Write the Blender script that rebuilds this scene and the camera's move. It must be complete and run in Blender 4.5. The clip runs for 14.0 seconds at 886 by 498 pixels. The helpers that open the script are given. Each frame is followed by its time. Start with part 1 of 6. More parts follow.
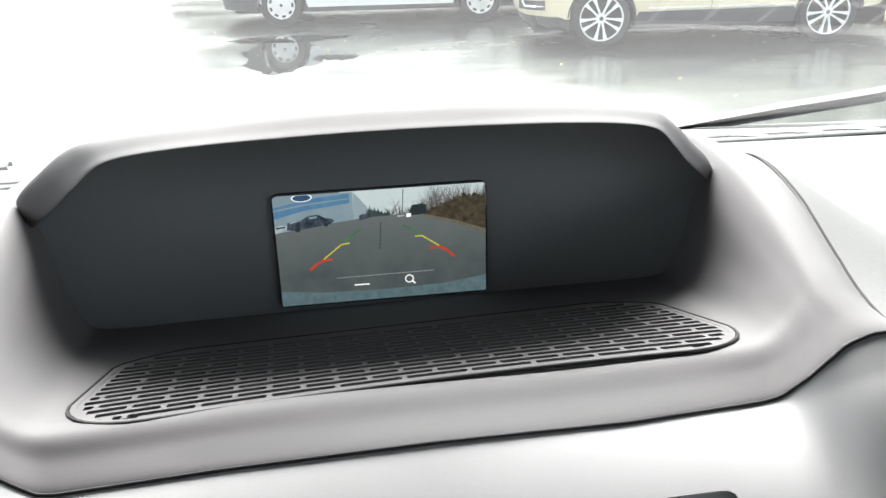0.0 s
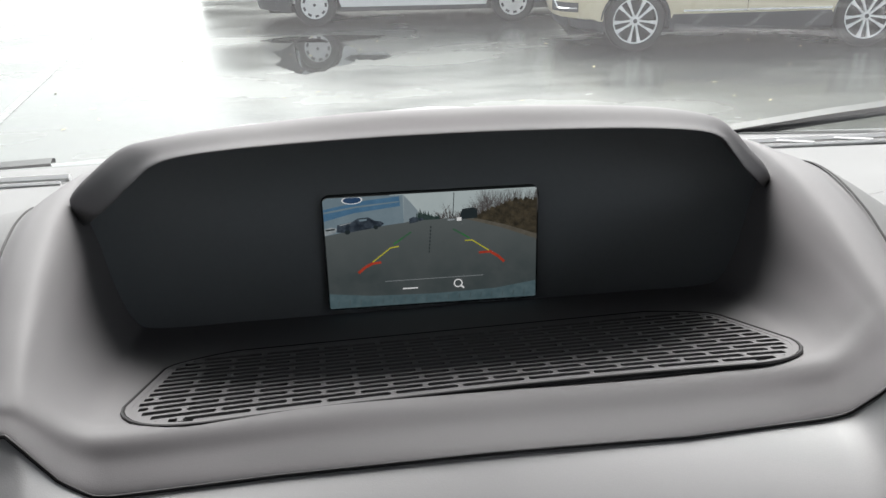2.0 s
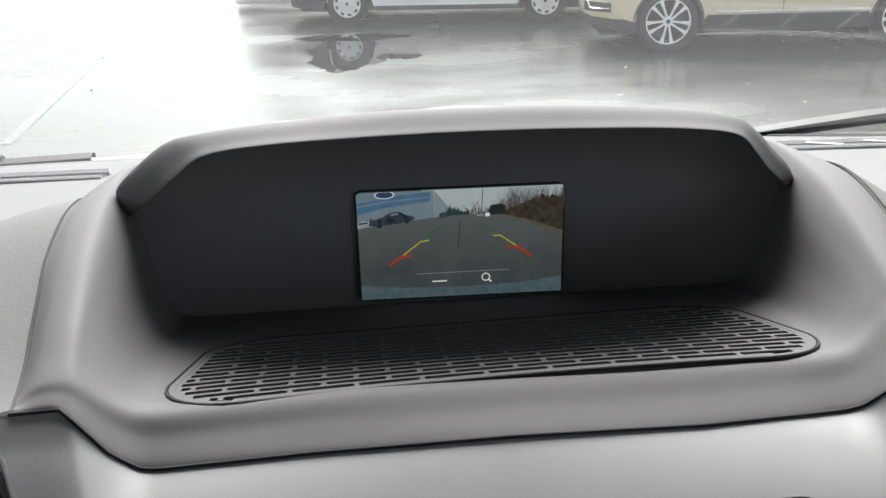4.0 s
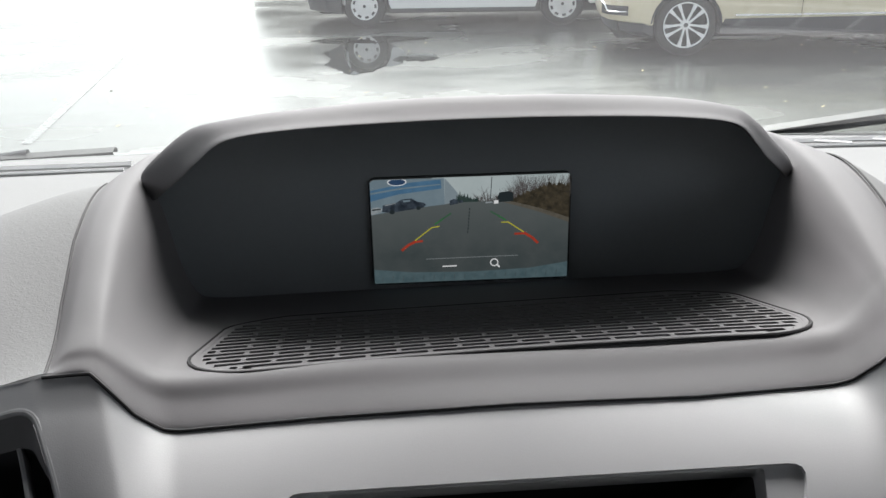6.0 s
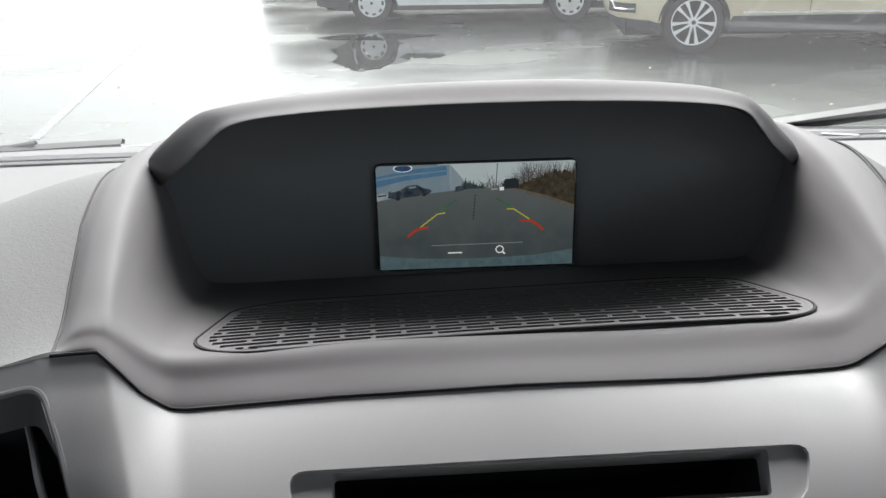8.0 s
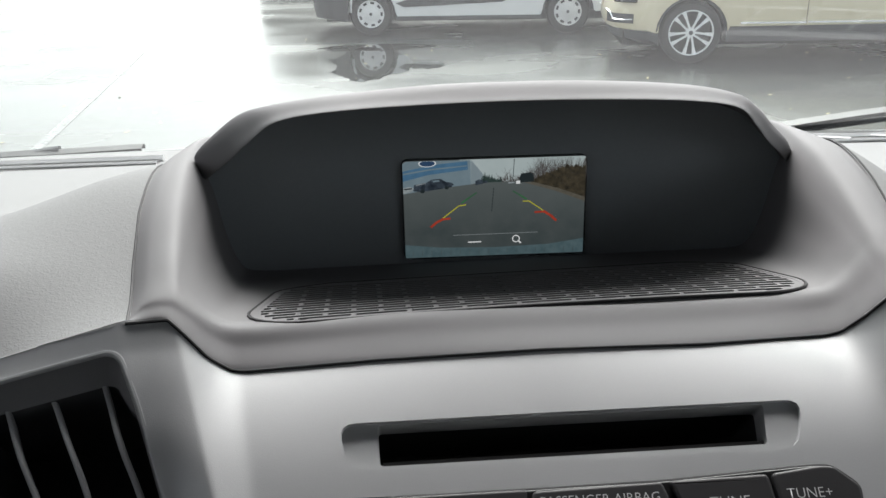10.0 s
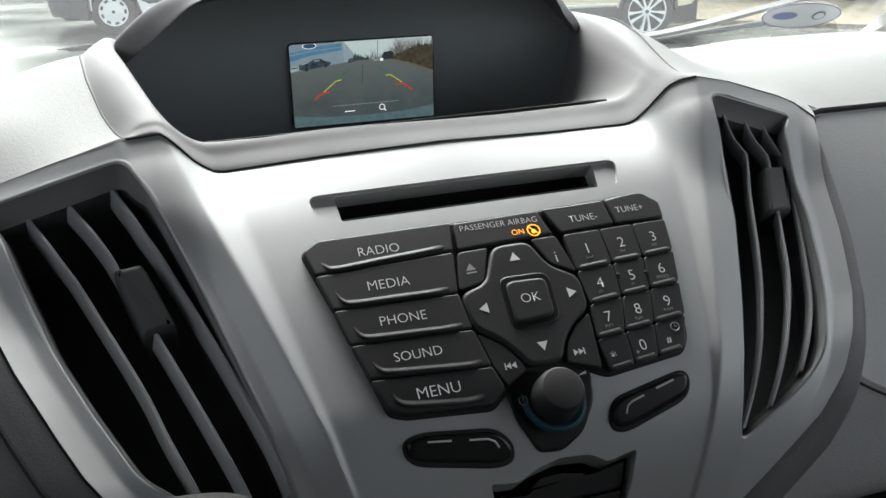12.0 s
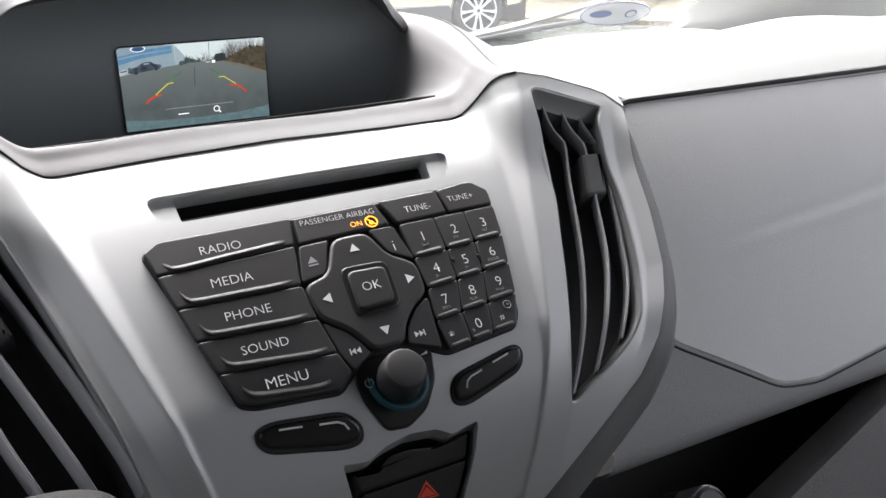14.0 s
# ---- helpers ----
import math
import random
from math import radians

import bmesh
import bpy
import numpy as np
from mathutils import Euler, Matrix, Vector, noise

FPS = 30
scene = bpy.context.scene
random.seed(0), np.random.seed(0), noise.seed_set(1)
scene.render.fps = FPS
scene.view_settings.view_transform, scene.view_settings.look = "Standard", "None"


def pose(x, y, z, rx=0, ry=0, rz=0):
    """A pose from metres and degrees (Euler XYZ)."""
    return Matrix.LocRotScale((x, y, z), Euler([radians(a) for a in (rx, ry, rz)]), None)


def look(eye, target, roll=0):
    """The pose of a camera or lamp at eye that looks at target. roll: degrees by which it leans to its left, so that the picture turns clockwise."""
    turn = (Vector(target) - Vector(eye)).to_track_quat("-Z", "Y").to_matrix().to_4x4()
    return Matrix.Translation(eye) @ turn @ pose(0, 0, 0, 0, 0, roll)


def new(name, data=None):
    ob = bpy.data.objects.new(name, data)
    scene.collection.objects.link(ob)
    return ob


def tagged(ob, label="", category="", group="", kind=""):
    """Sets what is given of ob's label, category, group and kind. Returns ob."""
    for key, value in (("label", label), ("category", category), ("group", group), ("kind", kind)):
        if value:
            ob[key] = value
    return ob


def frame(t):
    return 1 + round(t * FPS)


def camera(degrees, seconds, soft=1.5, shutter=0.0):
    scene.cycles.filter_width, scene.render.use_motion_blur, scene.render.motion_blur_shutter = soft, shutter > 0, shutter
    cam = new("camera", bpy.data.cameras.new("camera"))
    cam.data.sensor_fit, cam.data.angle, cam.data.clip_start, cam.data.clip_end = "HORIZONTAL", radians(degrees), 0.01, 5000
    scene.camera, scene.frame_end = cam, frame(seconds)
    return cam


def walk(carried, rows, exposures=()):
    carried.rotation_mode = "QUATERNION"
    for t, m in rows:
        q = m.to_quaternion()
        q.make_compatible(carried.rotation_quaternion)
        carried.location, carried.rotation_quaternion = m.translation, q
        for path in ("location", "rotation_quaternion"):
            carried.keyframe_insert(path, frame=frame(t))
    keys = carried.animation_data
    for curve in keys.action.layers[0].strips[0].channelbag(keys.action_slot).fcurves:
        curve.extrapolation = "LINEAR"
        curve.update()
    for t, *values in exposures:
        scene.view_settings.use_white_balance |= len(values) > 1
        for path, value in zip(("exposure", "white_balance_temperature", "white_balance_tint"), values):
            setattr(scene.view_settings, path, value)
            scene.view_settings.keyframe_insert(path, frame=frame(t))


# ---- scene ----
cam = camera(53.4, 14.0)

PATH = [
    (0, (-0.023, -0.189, 1.944), (0.22, 1.645, 1.185), -1.6),
    (0.5, (-0.032, -0.178, 1.943), (0.202, 1.66, 1.189), -1.5),
    (1, (-0.032, -0.178, 1.942), (0.18, 1.662, 1.187), -1.4),
    (1.5, (-0.027, -0.182, 1.944), (0.166, 1.659, 1.187), -1.5),
    (2, (-0.032, -0.183, 1.944), (0.148, 1.66, 1.188), -1.4),
    (2.5, (-0.032, -0.188, 1.947), (0.129, 1.657, 1.191), -1.4),
    (3, (-0.034, -0.189, 1.946), (0.109, 1.657, 1.19), -1.4),
    (5.5, (-0.032, -0.211, 1.948), (0.056, 1.639, 1.194), -1.3),
    (6, (-0.032, -0.213, 1.945), (0.049, 1.639, 1.196), -1.3),
    (6.5, (-0.032, -0.213, 1.942), (0.043, 1.638, 1.189), -1.3),
    (7, (-0.03, -0.216, 1.943), (0.038, 1.637, 1.194), -1.3),
    (7.5, (-0.031, -0.216, 1.94), (0.034, 1.637, 1.189), -1.3),
    (9.8, (-0.039, -0.23, 1.945), (0.04, 1.617, 1.182), -1.0),
    (10, (-0.045, -0.252, 1.944), (0.026, 1.608, 1.211), -1.3),
    (10.5, (-0.057, -0.305, 1.938), (0.004, 1.558, 1.213), -1.3),
    (11, (-0.078, -0.337, 1.916), (0.082, 1.518, 1.185), -0.3),
    (11.5, (-0.114, -0.362, 1.914), (0.244, 1.459, 1.17), -0.1),
    (12, (-0.131, -0.378, 1.909), (0.444, 1.384, 1.159), -0.9),
    (12.5, (-0.137, -0.392, 1.918), (0.662, 1.28, 1.166), -0.1),
    (13, (-0.136, -0.394, 1.91), (0.733, 1.246, 1.164), -0.2),
    (13.5, (-0.136, -0.395, 1.911), (0.744, 1.235, 1.157), -0.1),
    (14, (-0.135, -0.397, 1.912), (0.756, 1.228, 1.159), -0.0),
]
# seconds, stops, kelvin, tint
EXPOSURES = [(0, 3.08, 6450, 12), (0.3, 2.92, 6450, 12), (0.6, 2.45, 6500, 12), (1.0, 2.27, 6500, 12), (1.5, 2.17, 6450, 14), (3.0, 2.17, 6450, 14), (7.5, 2.22, 6400, 14), (10.0, 2.20, 6400, 12), (10.5, 2.24, 6400, 10),
             (11.0, 2.42, 6350, 8), (11.5, 2.58, 6350, 8), (12.0, 2.82, 6350, 8), (12.5, 3.08, 6400, 12), (13.0, 3.30, 6450, 15), (14.0, 3.40, 6450, 15)]
walk(cam, [(t, look(e, g, r)) for t, e, g, r in PATH], EXPOSURES)

# ---------------------------------------------------------------- light

world = bpy.data.worlds.new("sky")
scene.world = world
world.use_nodes = True
wn = world.node_tree
sky = wn.nodes.new("ShaderNodeTexSky")
sky.sky_type = "NISHITA"
sky.sun_disc = False
sky.sun_elevation = radians(44.8)
sky.sun_rotation = radians(6.7)
sky.air_density, sky.dust_density = 1.0, 4.0
pale = wn.nodes.new("ShaderNodeHueSaturation")
pale.inputs["Saturation"].default_value = 0.17
wn.links.new(sky.outputs[0], pale.inputs["Color"])
wn.links.new(pale.outputs[0], wn.nodes["Background"].inputs[0])
wn.nodes["Background"].inputs[1].default_value = 0.1

sun_data = bpy.data.lights.new("sun", "SUN")
sun_data.energy, sun_data.angle, sun_data.color = 1.75, radians(45), (1.0, 0.97, 0.93)
sun = new("sun", sun_data)
sun.matrix_world = look((0.7, 6.0, 6.0), (0, 0, 0))


# ---------------------------------------------------------------- materials
def material(name, colour, rough=0.5, metal=0.0, grain=0.0, scale=400.0, mottle=0.08, mottle_scale=9.0,
             kind="noise", spec=0.5, emit=0.0, rough_var=0.06, coat=0.0, depth=0.0006):
    m = bpy.data.materials.new(name)
    m.use_nodes = True
    nt = m.node_tree
    b = nt.nodes["Principled BSDF"]
    b.inputs["Metallic"].default_value = metal
    b.inputs["Specular IOR Level"].default_value = spec
    b.inputs["Coat Weight"].default_value = coat
    co = nt.nodes.new("ShaderNodeTexCoord")
    n1 = nt.nodes.new("ShaderNodeTexNoise")
    n1.inputs["Scale"].default_value = mottle_scale
    n1.inputs["Detail"].default_value = 6
    nt.links.new(co.outputs["Object"], n1.inputs["Vector"])
    n2 = nt.nodes.new("ShaderNodeTexNoise")
    n2.inputs["Scale"].default_value = scale
    n2.inputs["Detail"].default_value = 2
    nt.links.new(co.outputs["Object"], n2.inputs["Vector"])
    mixn = nt.nodes.new("ShaderNodeMath")
    mixn.operation = "MULTIPLY_ADD"
    nt.links.new(n2.outputs["Fac"], mixn.inputs[0])
    mixn.inputs[1].default_value = 0.4
    nt.links.new(n1.outputs["Fac"], mixn.inputs[2])
    ramp = nt.nodes.new("ShaderNodeMapRange")
    ramp.inputs["From Min"].default_value, ramp.inputs["From Max"].default_value = 0.45, 0.95
    ramp.inputs["To Min"].default_value, ramp.inputs["To Max"].default_value = 1 - mottle, 1 + mottle
    nt.links.new(mixn.outputs[0], ramp.inputs["Value"])
    tone = nt.nodes.new("ShaderNodeMix")
    tone.data_type, tone.blend_type = "RGBA", "MULTIPLY"
    tone.inputs[0].default_value = 1.0
    tone.inputs[6].default_value = (*colour, 1)
    nt.links.new(ramp.outputs[0], tone.inputs[7])
    nt.links.new(tone.outputs[2], b.inputs["Base Color"])
    rr = nt.nodes.new("ShaderNodeMapRange")
    rr.inputs["From Min"].default_value, rr.inputs["From Max"].default_value = 0.3, 0.7
    rr.inputs["To Min"].default_value, rr.inputs["To Max"].default_value = max(rough - rough_var, 0.02), min(rough + rough_var, 1)
    nt.links.new(n1.outputs["Fac"], rr.inputs["Value"])
    nt.links.new(rr.outputs[0], b.inputs["Roughness"])
    if grain:
        bump = nt.nodes.new("ShaderNodeBump")
        bump.inputs["Strength"].default_value = grain
        bump.inputs["Distance"].default_value = depth
        if kind == "leather":
            vor = nt.nodes.new("ShaderNodeTexVoronoi")
            vor.feature = "DISTANCE_TO_EDGE"
            vor.inputs["Scale"].default_value = scale
            warp = nt.nodes.new("ShaderNodeVectorMath")
            warp.operation = "MULTIPLY_ADD"
            nt.links.new(n2.outputs["Color"], warp.inputs[0])
            warp.inputs[1].default_value = (0.006, 0.006, 0.006)
            nt.links.new(co.outputs["Object"], warp.inputs[2])
            stretch = nt.nodes.new("ShaderNodeMapping")
            stretch.inputs["Scale"].default_value = (0.6, 1.2, 1.2)
            nt.links.new(warp.outputs[0], stretch.inputs["Vector"])
            nt.links.new(stretch.outputs[0], vor.inputs["Vector"])
            clip = nt.nodes.new("ShaderNodeMapRange")
            clip.inputs["From Max"].default_value = 0.25
            nt.links.new(vor.outputs["Distance"], clip.inputs["Value"])
            nt.links.new(clip.outputs[0], bump.inputs["Height"])
        else:
            nt.links.new(n2.outputs["Fac"], bump.inputs["Height"])
        nt.links.new(bump.outputs[0], b.inputs["Normal"])
    if emit:
        b.inputs["Emission Color"].default_value = (*colour, 1)
        b.inputs["Emission Strength"].default_value = emit
    return m


M_HOOD = material("soft_touch_plastic", (0.163, 0.162, 0.165), 0.72, grain=0.10, scale=2600, mottle=0.06, depth=0.0003, spec=0.18)
# one dash plastic: M_DASH lightened against weak light, M_TOP darkened against glare
M_DASH = material("grained_dash_plastic_lightened", (0.62, 0.626, 0.626), 0.6, spec=0.3, grain=0.13, scale=420, kind="leather", mottle=0.05, depth=0.0005)
M_TOP = material("dash_top_plastic_darkened", (0.155, 0.158, 0.158), 0.72, spec=0.2, grain=0.18, scale=420, kind="leather", mottle=0.05, depth=0.0005)
M_FASCIA = material("silver_painted_plastic", (0.435, 0.445, 0.447), 0.52, metal=0.4, spec=0.35, grain=0.14, scale=2600, mottle=0.05, depth=0.0003)
M_BLACK = material("black_panel", (0.038, 0.041, 0.043), 0.5, mottle=0.1, spec=0.4)
M_PANEL = material("display_surround_plastic", (0.24, 0.268, 0.28), 0.45, mottle=0.05, spec=0.5)
# near-black that paints the shade inside slots and recesses
M_VOID = material("recess_shade_black", (0.012, 0.0125, 0.013), 0.7)
M_KNOB = material("vent_knob_plastic", (0.06, 0.062, 0.064), 0.55, grain=0.1, scale=1800, spec=0.35)
M_DUCT = material("vent_duct_plastic", (0.085, 0.088, 0.092), 0.6)
M_SLAT = material("vent_slat_plastic", (0.34, 0.345, 0.35), 0.5, grain=0.1, scale=1800, spec=0.35)
M_LIP = material("vent_lip_plastic", (0.20, 0.203, 0.206), 0.5, grain=0.1, scale=1800)
M_KEY = material("key_rubber", (0.028, 0.0277, 0.0288), 0.5, grain=0.1, scale=2200, mottle=0.1, spec=0.35)
M_BEZEL = material("key_bezel", (0.007, 0.007, 0.0075), 0.36)
M_INK = material("white_print", (0.70, 0.71, 0.71), 0.5, mottle=0.02)
M_INKDIM = material("grey_print", (0.30, 0.30, 0.31), 0.5, mottle=0.02)
M_AMBER = material("amber_lamp", (1.0, 0.36, 0.03), 0.4, emit=0.3)
M_RED = material("red_print", (0.72, 0.09, 0.05), 0.4)
M_STRIP = material("edge_strip_plastic", (0.11, 0.112, 0.113), 0.5, grain=0.3, scale=520, kind="leather", mottle=0.06, depth=0.0005)
# the lid's plastic again, with the shade round the lid put into its colour
M_LIDSHADE = material("shaded_dash_plastic", (0.27, 0.272, 0.272), 0.55, grain=0.35, scale=520, kind="leather", mottle=0.06, depth=0.0005)
M_LOWER = material("lower_dash_plastic", (0.10, 0.099, 0.098), 0.5, grain=0.5, scale=520, kind="leather", mottle=0.08, depth=0.0006)
M_TEAL = material("teal_light_ring", (0.006, 0.035, 0.045), 0.4, emit=0.012)
M_SEAM = material("seam_gasket", (0.015, 0.015, 0.016), 0.8)
M_CHROME = material("chrome", (0.75, 0.76, 0.78), 0.12, metal=1.0, mottle=0.02)
M_LEATHER = material("grey_leather", (0.012, 0.0118, 0.0115), 0.75, grain=0.3, scale=600, kind="leather", spec=0.12)
M_LINER = material("headliner_fabric", (0.06, 0.0595, 0.058), 0.9, grain=0.3, scale=900)
M_CABIN = material("cabin_trim_plastic", (0.05, 0.05, 0.051), 0.7, grain=0.2, scale=700)
M_BULK = material("bulkhead_panel", (0.12, 0.12, 0.118), 0.7, grain=0.2, scale=700)
M_PILLAR = material("pillar_trim", (0.74, 0.73, 0.70), 0.7, grain=0.2, scale=700)
M_RUBBER = material("wiper_rubber", (0.02, 0.02, 0.021), 0.5, mottle=0.15)
M_TYRE = material("tyre_rubber", (0.022, 0.022, 0.023), 0.75, grain=0.3, scale=120, mottle=0.2)
M_ALLOY = material("alloy_metal", (0.86, 0.86, 0.87), 0.35, metal=0.0, mottle=0.03)
M_COVER = material("wheel_cover_plastic", (0.72, 0.72, 0.73), 0.4, metal=0.1, mottle=0.06)
M_CREAM = material("cream_car_paint", (0.66, 0.585, 0.42), 0.3, coat=0.6, mottle=0.02, mottle_scale=2)
M_WHITE = material("white_car_paint", (0.74, 0.75, 0.76), 0.3, coat=0.6, mottle=0.02, mottle_scale=2)
M_TRIM = material("dark_bumper_plastic", (0.035, 0.037, 0.042), 0.6, grain=0.2, scale=300)
M_UNDER = material("underbody", (0.01, 0.01, 0.01), 0.9)
M_CARGLASS = material("tinted_car_glass", (0.02, 0.023, 0.026), 0.06, mottle=0.02)
M_DECAL = material("decal_white", (0.72, 0.73, 0.75), 0.5, mottle=0.02)
M_DECALBLUE = material("decal_blue", (0.22, 0.27, 0.42), 0.5, mottle=0.05)


def glass_material():
    m = bpy.data.materials.new("windscreen_glass")
    m.use_nodes = True
    nt = m.node_tree
    nt.nodes.remove(nt.nodes["Principled BSDF"])
    clear = nt.nodes.new("ShaderNodeBsdfTransparent")
    clear.inputs[0].default_value = (0.68, 0.735, 0.705, 1)
    gloss = nt.nodes.new("ShaderNodeBsdfGlossy")
    gloss.inputs["Roughness"].default_value = 0.02
    fres = nt.nodes.new("ShaderNodeFresnel")
    fres.inputs[0].default_value = 1.5
    mix = nt.nodes.new("ShaderNodeMixShader")
    nt.links.new(fres.outputs[0], mix.inputs[0])
    nt.links.new(clear.outputs[0], mix.inputs[1])
    nt.links.new(gloss.outputs[0], mix.inputs[2])
    # thin translucent layer that lays a pale haze over the view outside
    film = nt.nodes.new("ShaderNodeBsdfTranslucent")
    film.inputs[0].default_value = (0.9, 0.92, 0.92, 1)
    veil = nt.nodes.new("ShaderNodeMixShader")
    veil.inputs[0].default_value = 0.024
    nt.links.new(mix.outputs[0], veil.inputs[1])
    nt.links.new(film.outputs[0], veil.inputs[2])
    nt.links.new(veil.outputs[0], nt.nodes["Material Output"].inputs[0])
    return m


M_GLASS = glass_material()


def asphalt_material():
    m = bpy.data.materials.new("wet_asphalt")
    m.use_nodes = True
    nt = m.node_tree
    b = nt.nodes["Principled BSDF"]
    co = nt.nodes.new("ShaderNodeTexCoord")
    mp = nt.nodes.new("ShaderNodeMapping")
    mp.inputs["Scale"].default_value = (0.45, 0.9, 1)
    nt.links.new(co.outputs["Object"], mp.inputs["Vector"])
    big = nt.nodes.new("ShaderNodeTexNoise")
    big.inputs["Scale"].default_value, big.inputs["Detail"].default_value = 0.8, 7
    nt.links.new(mp.outputs[0], big.inputs["Vector"])
    fine = nt.nodes.new("ShaderNodeTexNoise")
    fine.inputs["Scale"].default_value, fine.inputs["Detail"].default_value = 60, 5
    nt.links.new(co.outputs["Object"], fine.inputs["Vector"])
    ramp = nt.nodes.new("ShaderNodeValToRGB")
    ramp.color_ramp.elements[0].position, ramp.color_ramp.elements[0].color = 0.3, (0.078, 0.081, 0.077, 1)
    ramp.color_ramp.elements[1].position, ramp.color_ramp.elements[1].color = 0.72, (0.125, 0.129, 0.121, 1)
    nt.links.new(big.outputs["Fac"], ramp.inputs[0])
    speck = nt.nodes.new("ShaderNodeMix")
    speck.data_type, speck.blend_type = "RGBA", "OVERLAY"
    speck.inputs[0].default_value = 0.5
    nt.links.new(ramp.outputs[0], speck.inputs[6])
    nt.links.new(fine.outputs["Fac"], speck.inputs[7])
    nt.links.new(speck.outputs[2], b.inputs["Base Color"])
    rr = nt.nodes.new("ShaderNodeMapRange")
    rr.inputs["From Min"].default_value, rr.inputs["From Max"].default_value = 0.35, 0.65
    rr.inputs["To Min"].default_value, rr.inputs["To Max"].default_value = 0.14, 0.32
    nt.links.new(big.outputs["Fac"], rr.inputs["Value"])
    nt.links.new(rr.outputs[0], b.inputs["Roughness"])
    bump = nt.nodes.new("ShaderNodeBump")
    bump.inputs["Strength"].default_value, bump.inputs["Distance"].default_value = 0.25, 0.004
    nt.links.new(fine.outputs["Fac"], bump.inputs["Height"])
    nt.links.new(bump.outputs[0], b.inputs["Normal"])
    b.inputs["Specular IOR Level"].default_value = 0.17
    return m


M_ASPHALT = asphalt_material()
M_WATER = material("standing_water", (0.03, 0.032, 0.03), 0.03, rough_var=0.015, spec=0.9, mottle=0.2)
M_PAINTLINE = material("worn_line_paint", (0.098, 0.10, 0.098), 0.3, mottle=0.5, mottle_scale=14)
M_VERGE = material("leaf_litter_grass", (0.15, 0.12, 0.075), 0.85, grain=0.8, scale=22, mottle=0.55, mottle_scale=7, depth=0.03)
M_SCRUB = material("bare_scrub", (0.055, 0.048, 0.032), 0.9, grain=1.0, scale=14, mottle=0.6, mottle_scale=5, depth=0.08)
M_LEAF = material("fallen_leaf", (0.40, 0.33, 0.14), 0.6, mottle=0.2)


# ---------------------------------------------------------------- mesh helpers
def to_object(name, bm, mat, parent=None, label="", smooth=True, sharp=35, turn=True):
    me = bpy.data.meshes.new(name)
    if turn:
        bmesh.ops.recalc_face_normals(bm, faces=bm.faces)
    bm.to_mesh(me)
    bm.free()
    if mat:
        me.materials.append(mat)
    if smooth:
        me.shade_smooth()
        me.set_sharp_from_angle(angle=radians(sharp))
    ob = new(name, me)
    if parent:
        ob.parent = parent
    if label:
        ob["label"] = label
    return ob


def part(name, bm, mat, parent, label="", smooth=True, sharp=35):
    return to_object(name, bm, mat, parent, label, smooth, sharp)


def thing(name, label, category, group="", at=(0, 0, 0)):
    ob = new(name)
    ob.location = at
    ob.empty_display_size = 0.02
    return tagged(ob, label, category, group)


def sampled(pts, n):
    p = np.array(pts, float)
    s = np.concatenate([[0], np.cumsum(np.linalg.norm(np.diff(p, axis=0), axis=1))])
    q = np.linspace(0, s[-1], n)
    return np.stack([np.interp(q, s, p[:, i]) for i in range(2)], axis=1)


def spline(points, n):
    """n points along a smooth curve through the given ones, evenly spread."""
    p = np.array(points, float)
    ext = np.vstack([2 * p[0] - p[1], p, 2 * p[-1] - p[-2]])
    fine = []
    for i in range(1, len(ext) - 2):
        a, b, c, d = ext[i - 1], ext[i], ext[i + 1], ext[i + 2]
        for k in range(24):
            t = k / 24
            fine.append(0.5 * (2 * b + (c - a) * t + (2 * a - 5 * b + 4 * c - d) * t * t + (3 * b - a - 3 * c + d) * t ** 3))
    fine.append(p[-1])
    fine = np.array(fine)
    s = np.concatenate([[0], np.cumsum(np.linalg.norm(np.diff(fine, axis=0), axis=1))])
    q = np.linspace(0, s[-1], n)
    return np.stack([np.interp(q, s, fine[:, i]) for i in range(p.shape[1])], axis=1)


def sheet(bm, rows, closed=False):
    """A grid of faces through rows of points."""
    vs = [[bm.verts.new(tuple(p)) for p in r] for r in rows]
    for a, b in zip(vs[:-1], vs[1:]):
        n = len(a)
        for i in range(n if closed else n - 1):
            j = (i + 1) % n
            bm.faces.new((a[i], a[j], b[j], b[i]))
    return vs


def tube(bm, pts, r, k=8, caps=True):
    pts = [Vector(p) for p in pts]
    rings = []
    for i, p in enumerate(pts):
        d = (pts[min(i + 1, len(pts) - 1)] - pts[max(i - 1, 0)]).normalized()
        a = d.orthogonal().normalized() if i == 0 else (rings_a - d * rings_a.dot(d)).normalized()
        rings_a = a
        b = d.cross(a)
        rr = r[i] if isinstance(r, (list, tuple)) else r
        rings.append([p + (a * math.cos(2 * math.pi * j / k) + b * math.sin(2 * math.pi * j / k)) * rr for j in range(k)])
    vs = sheet(bm, rings, closed=True)
    if caps:
        bm.faces.new(vs[0])
        bm.faces.new(vs[-1])


def fillet(pts, r, k=4):
    """The closed polygon with rounded corners."""
    out, n = [], len(pts)
    for i in range(n):
        p, a, b = Vector(pts[i]), Vector(pts[i - 1]), Vector(pts[(i + 1) % n])
        ra = min(r, (a - p).length * 0.45)
        rb = min(r, (b - p).length * 0.45)
        s, e = p + (a - p).normalized() * ra, p + (b - p).normalized() * rb
        for j in range(k + 1):
            t = j / k
            out.append(tuple(s * (1 - t) ** 2 + p * 2 * t * (1 - t) + e * t * t))
    return out


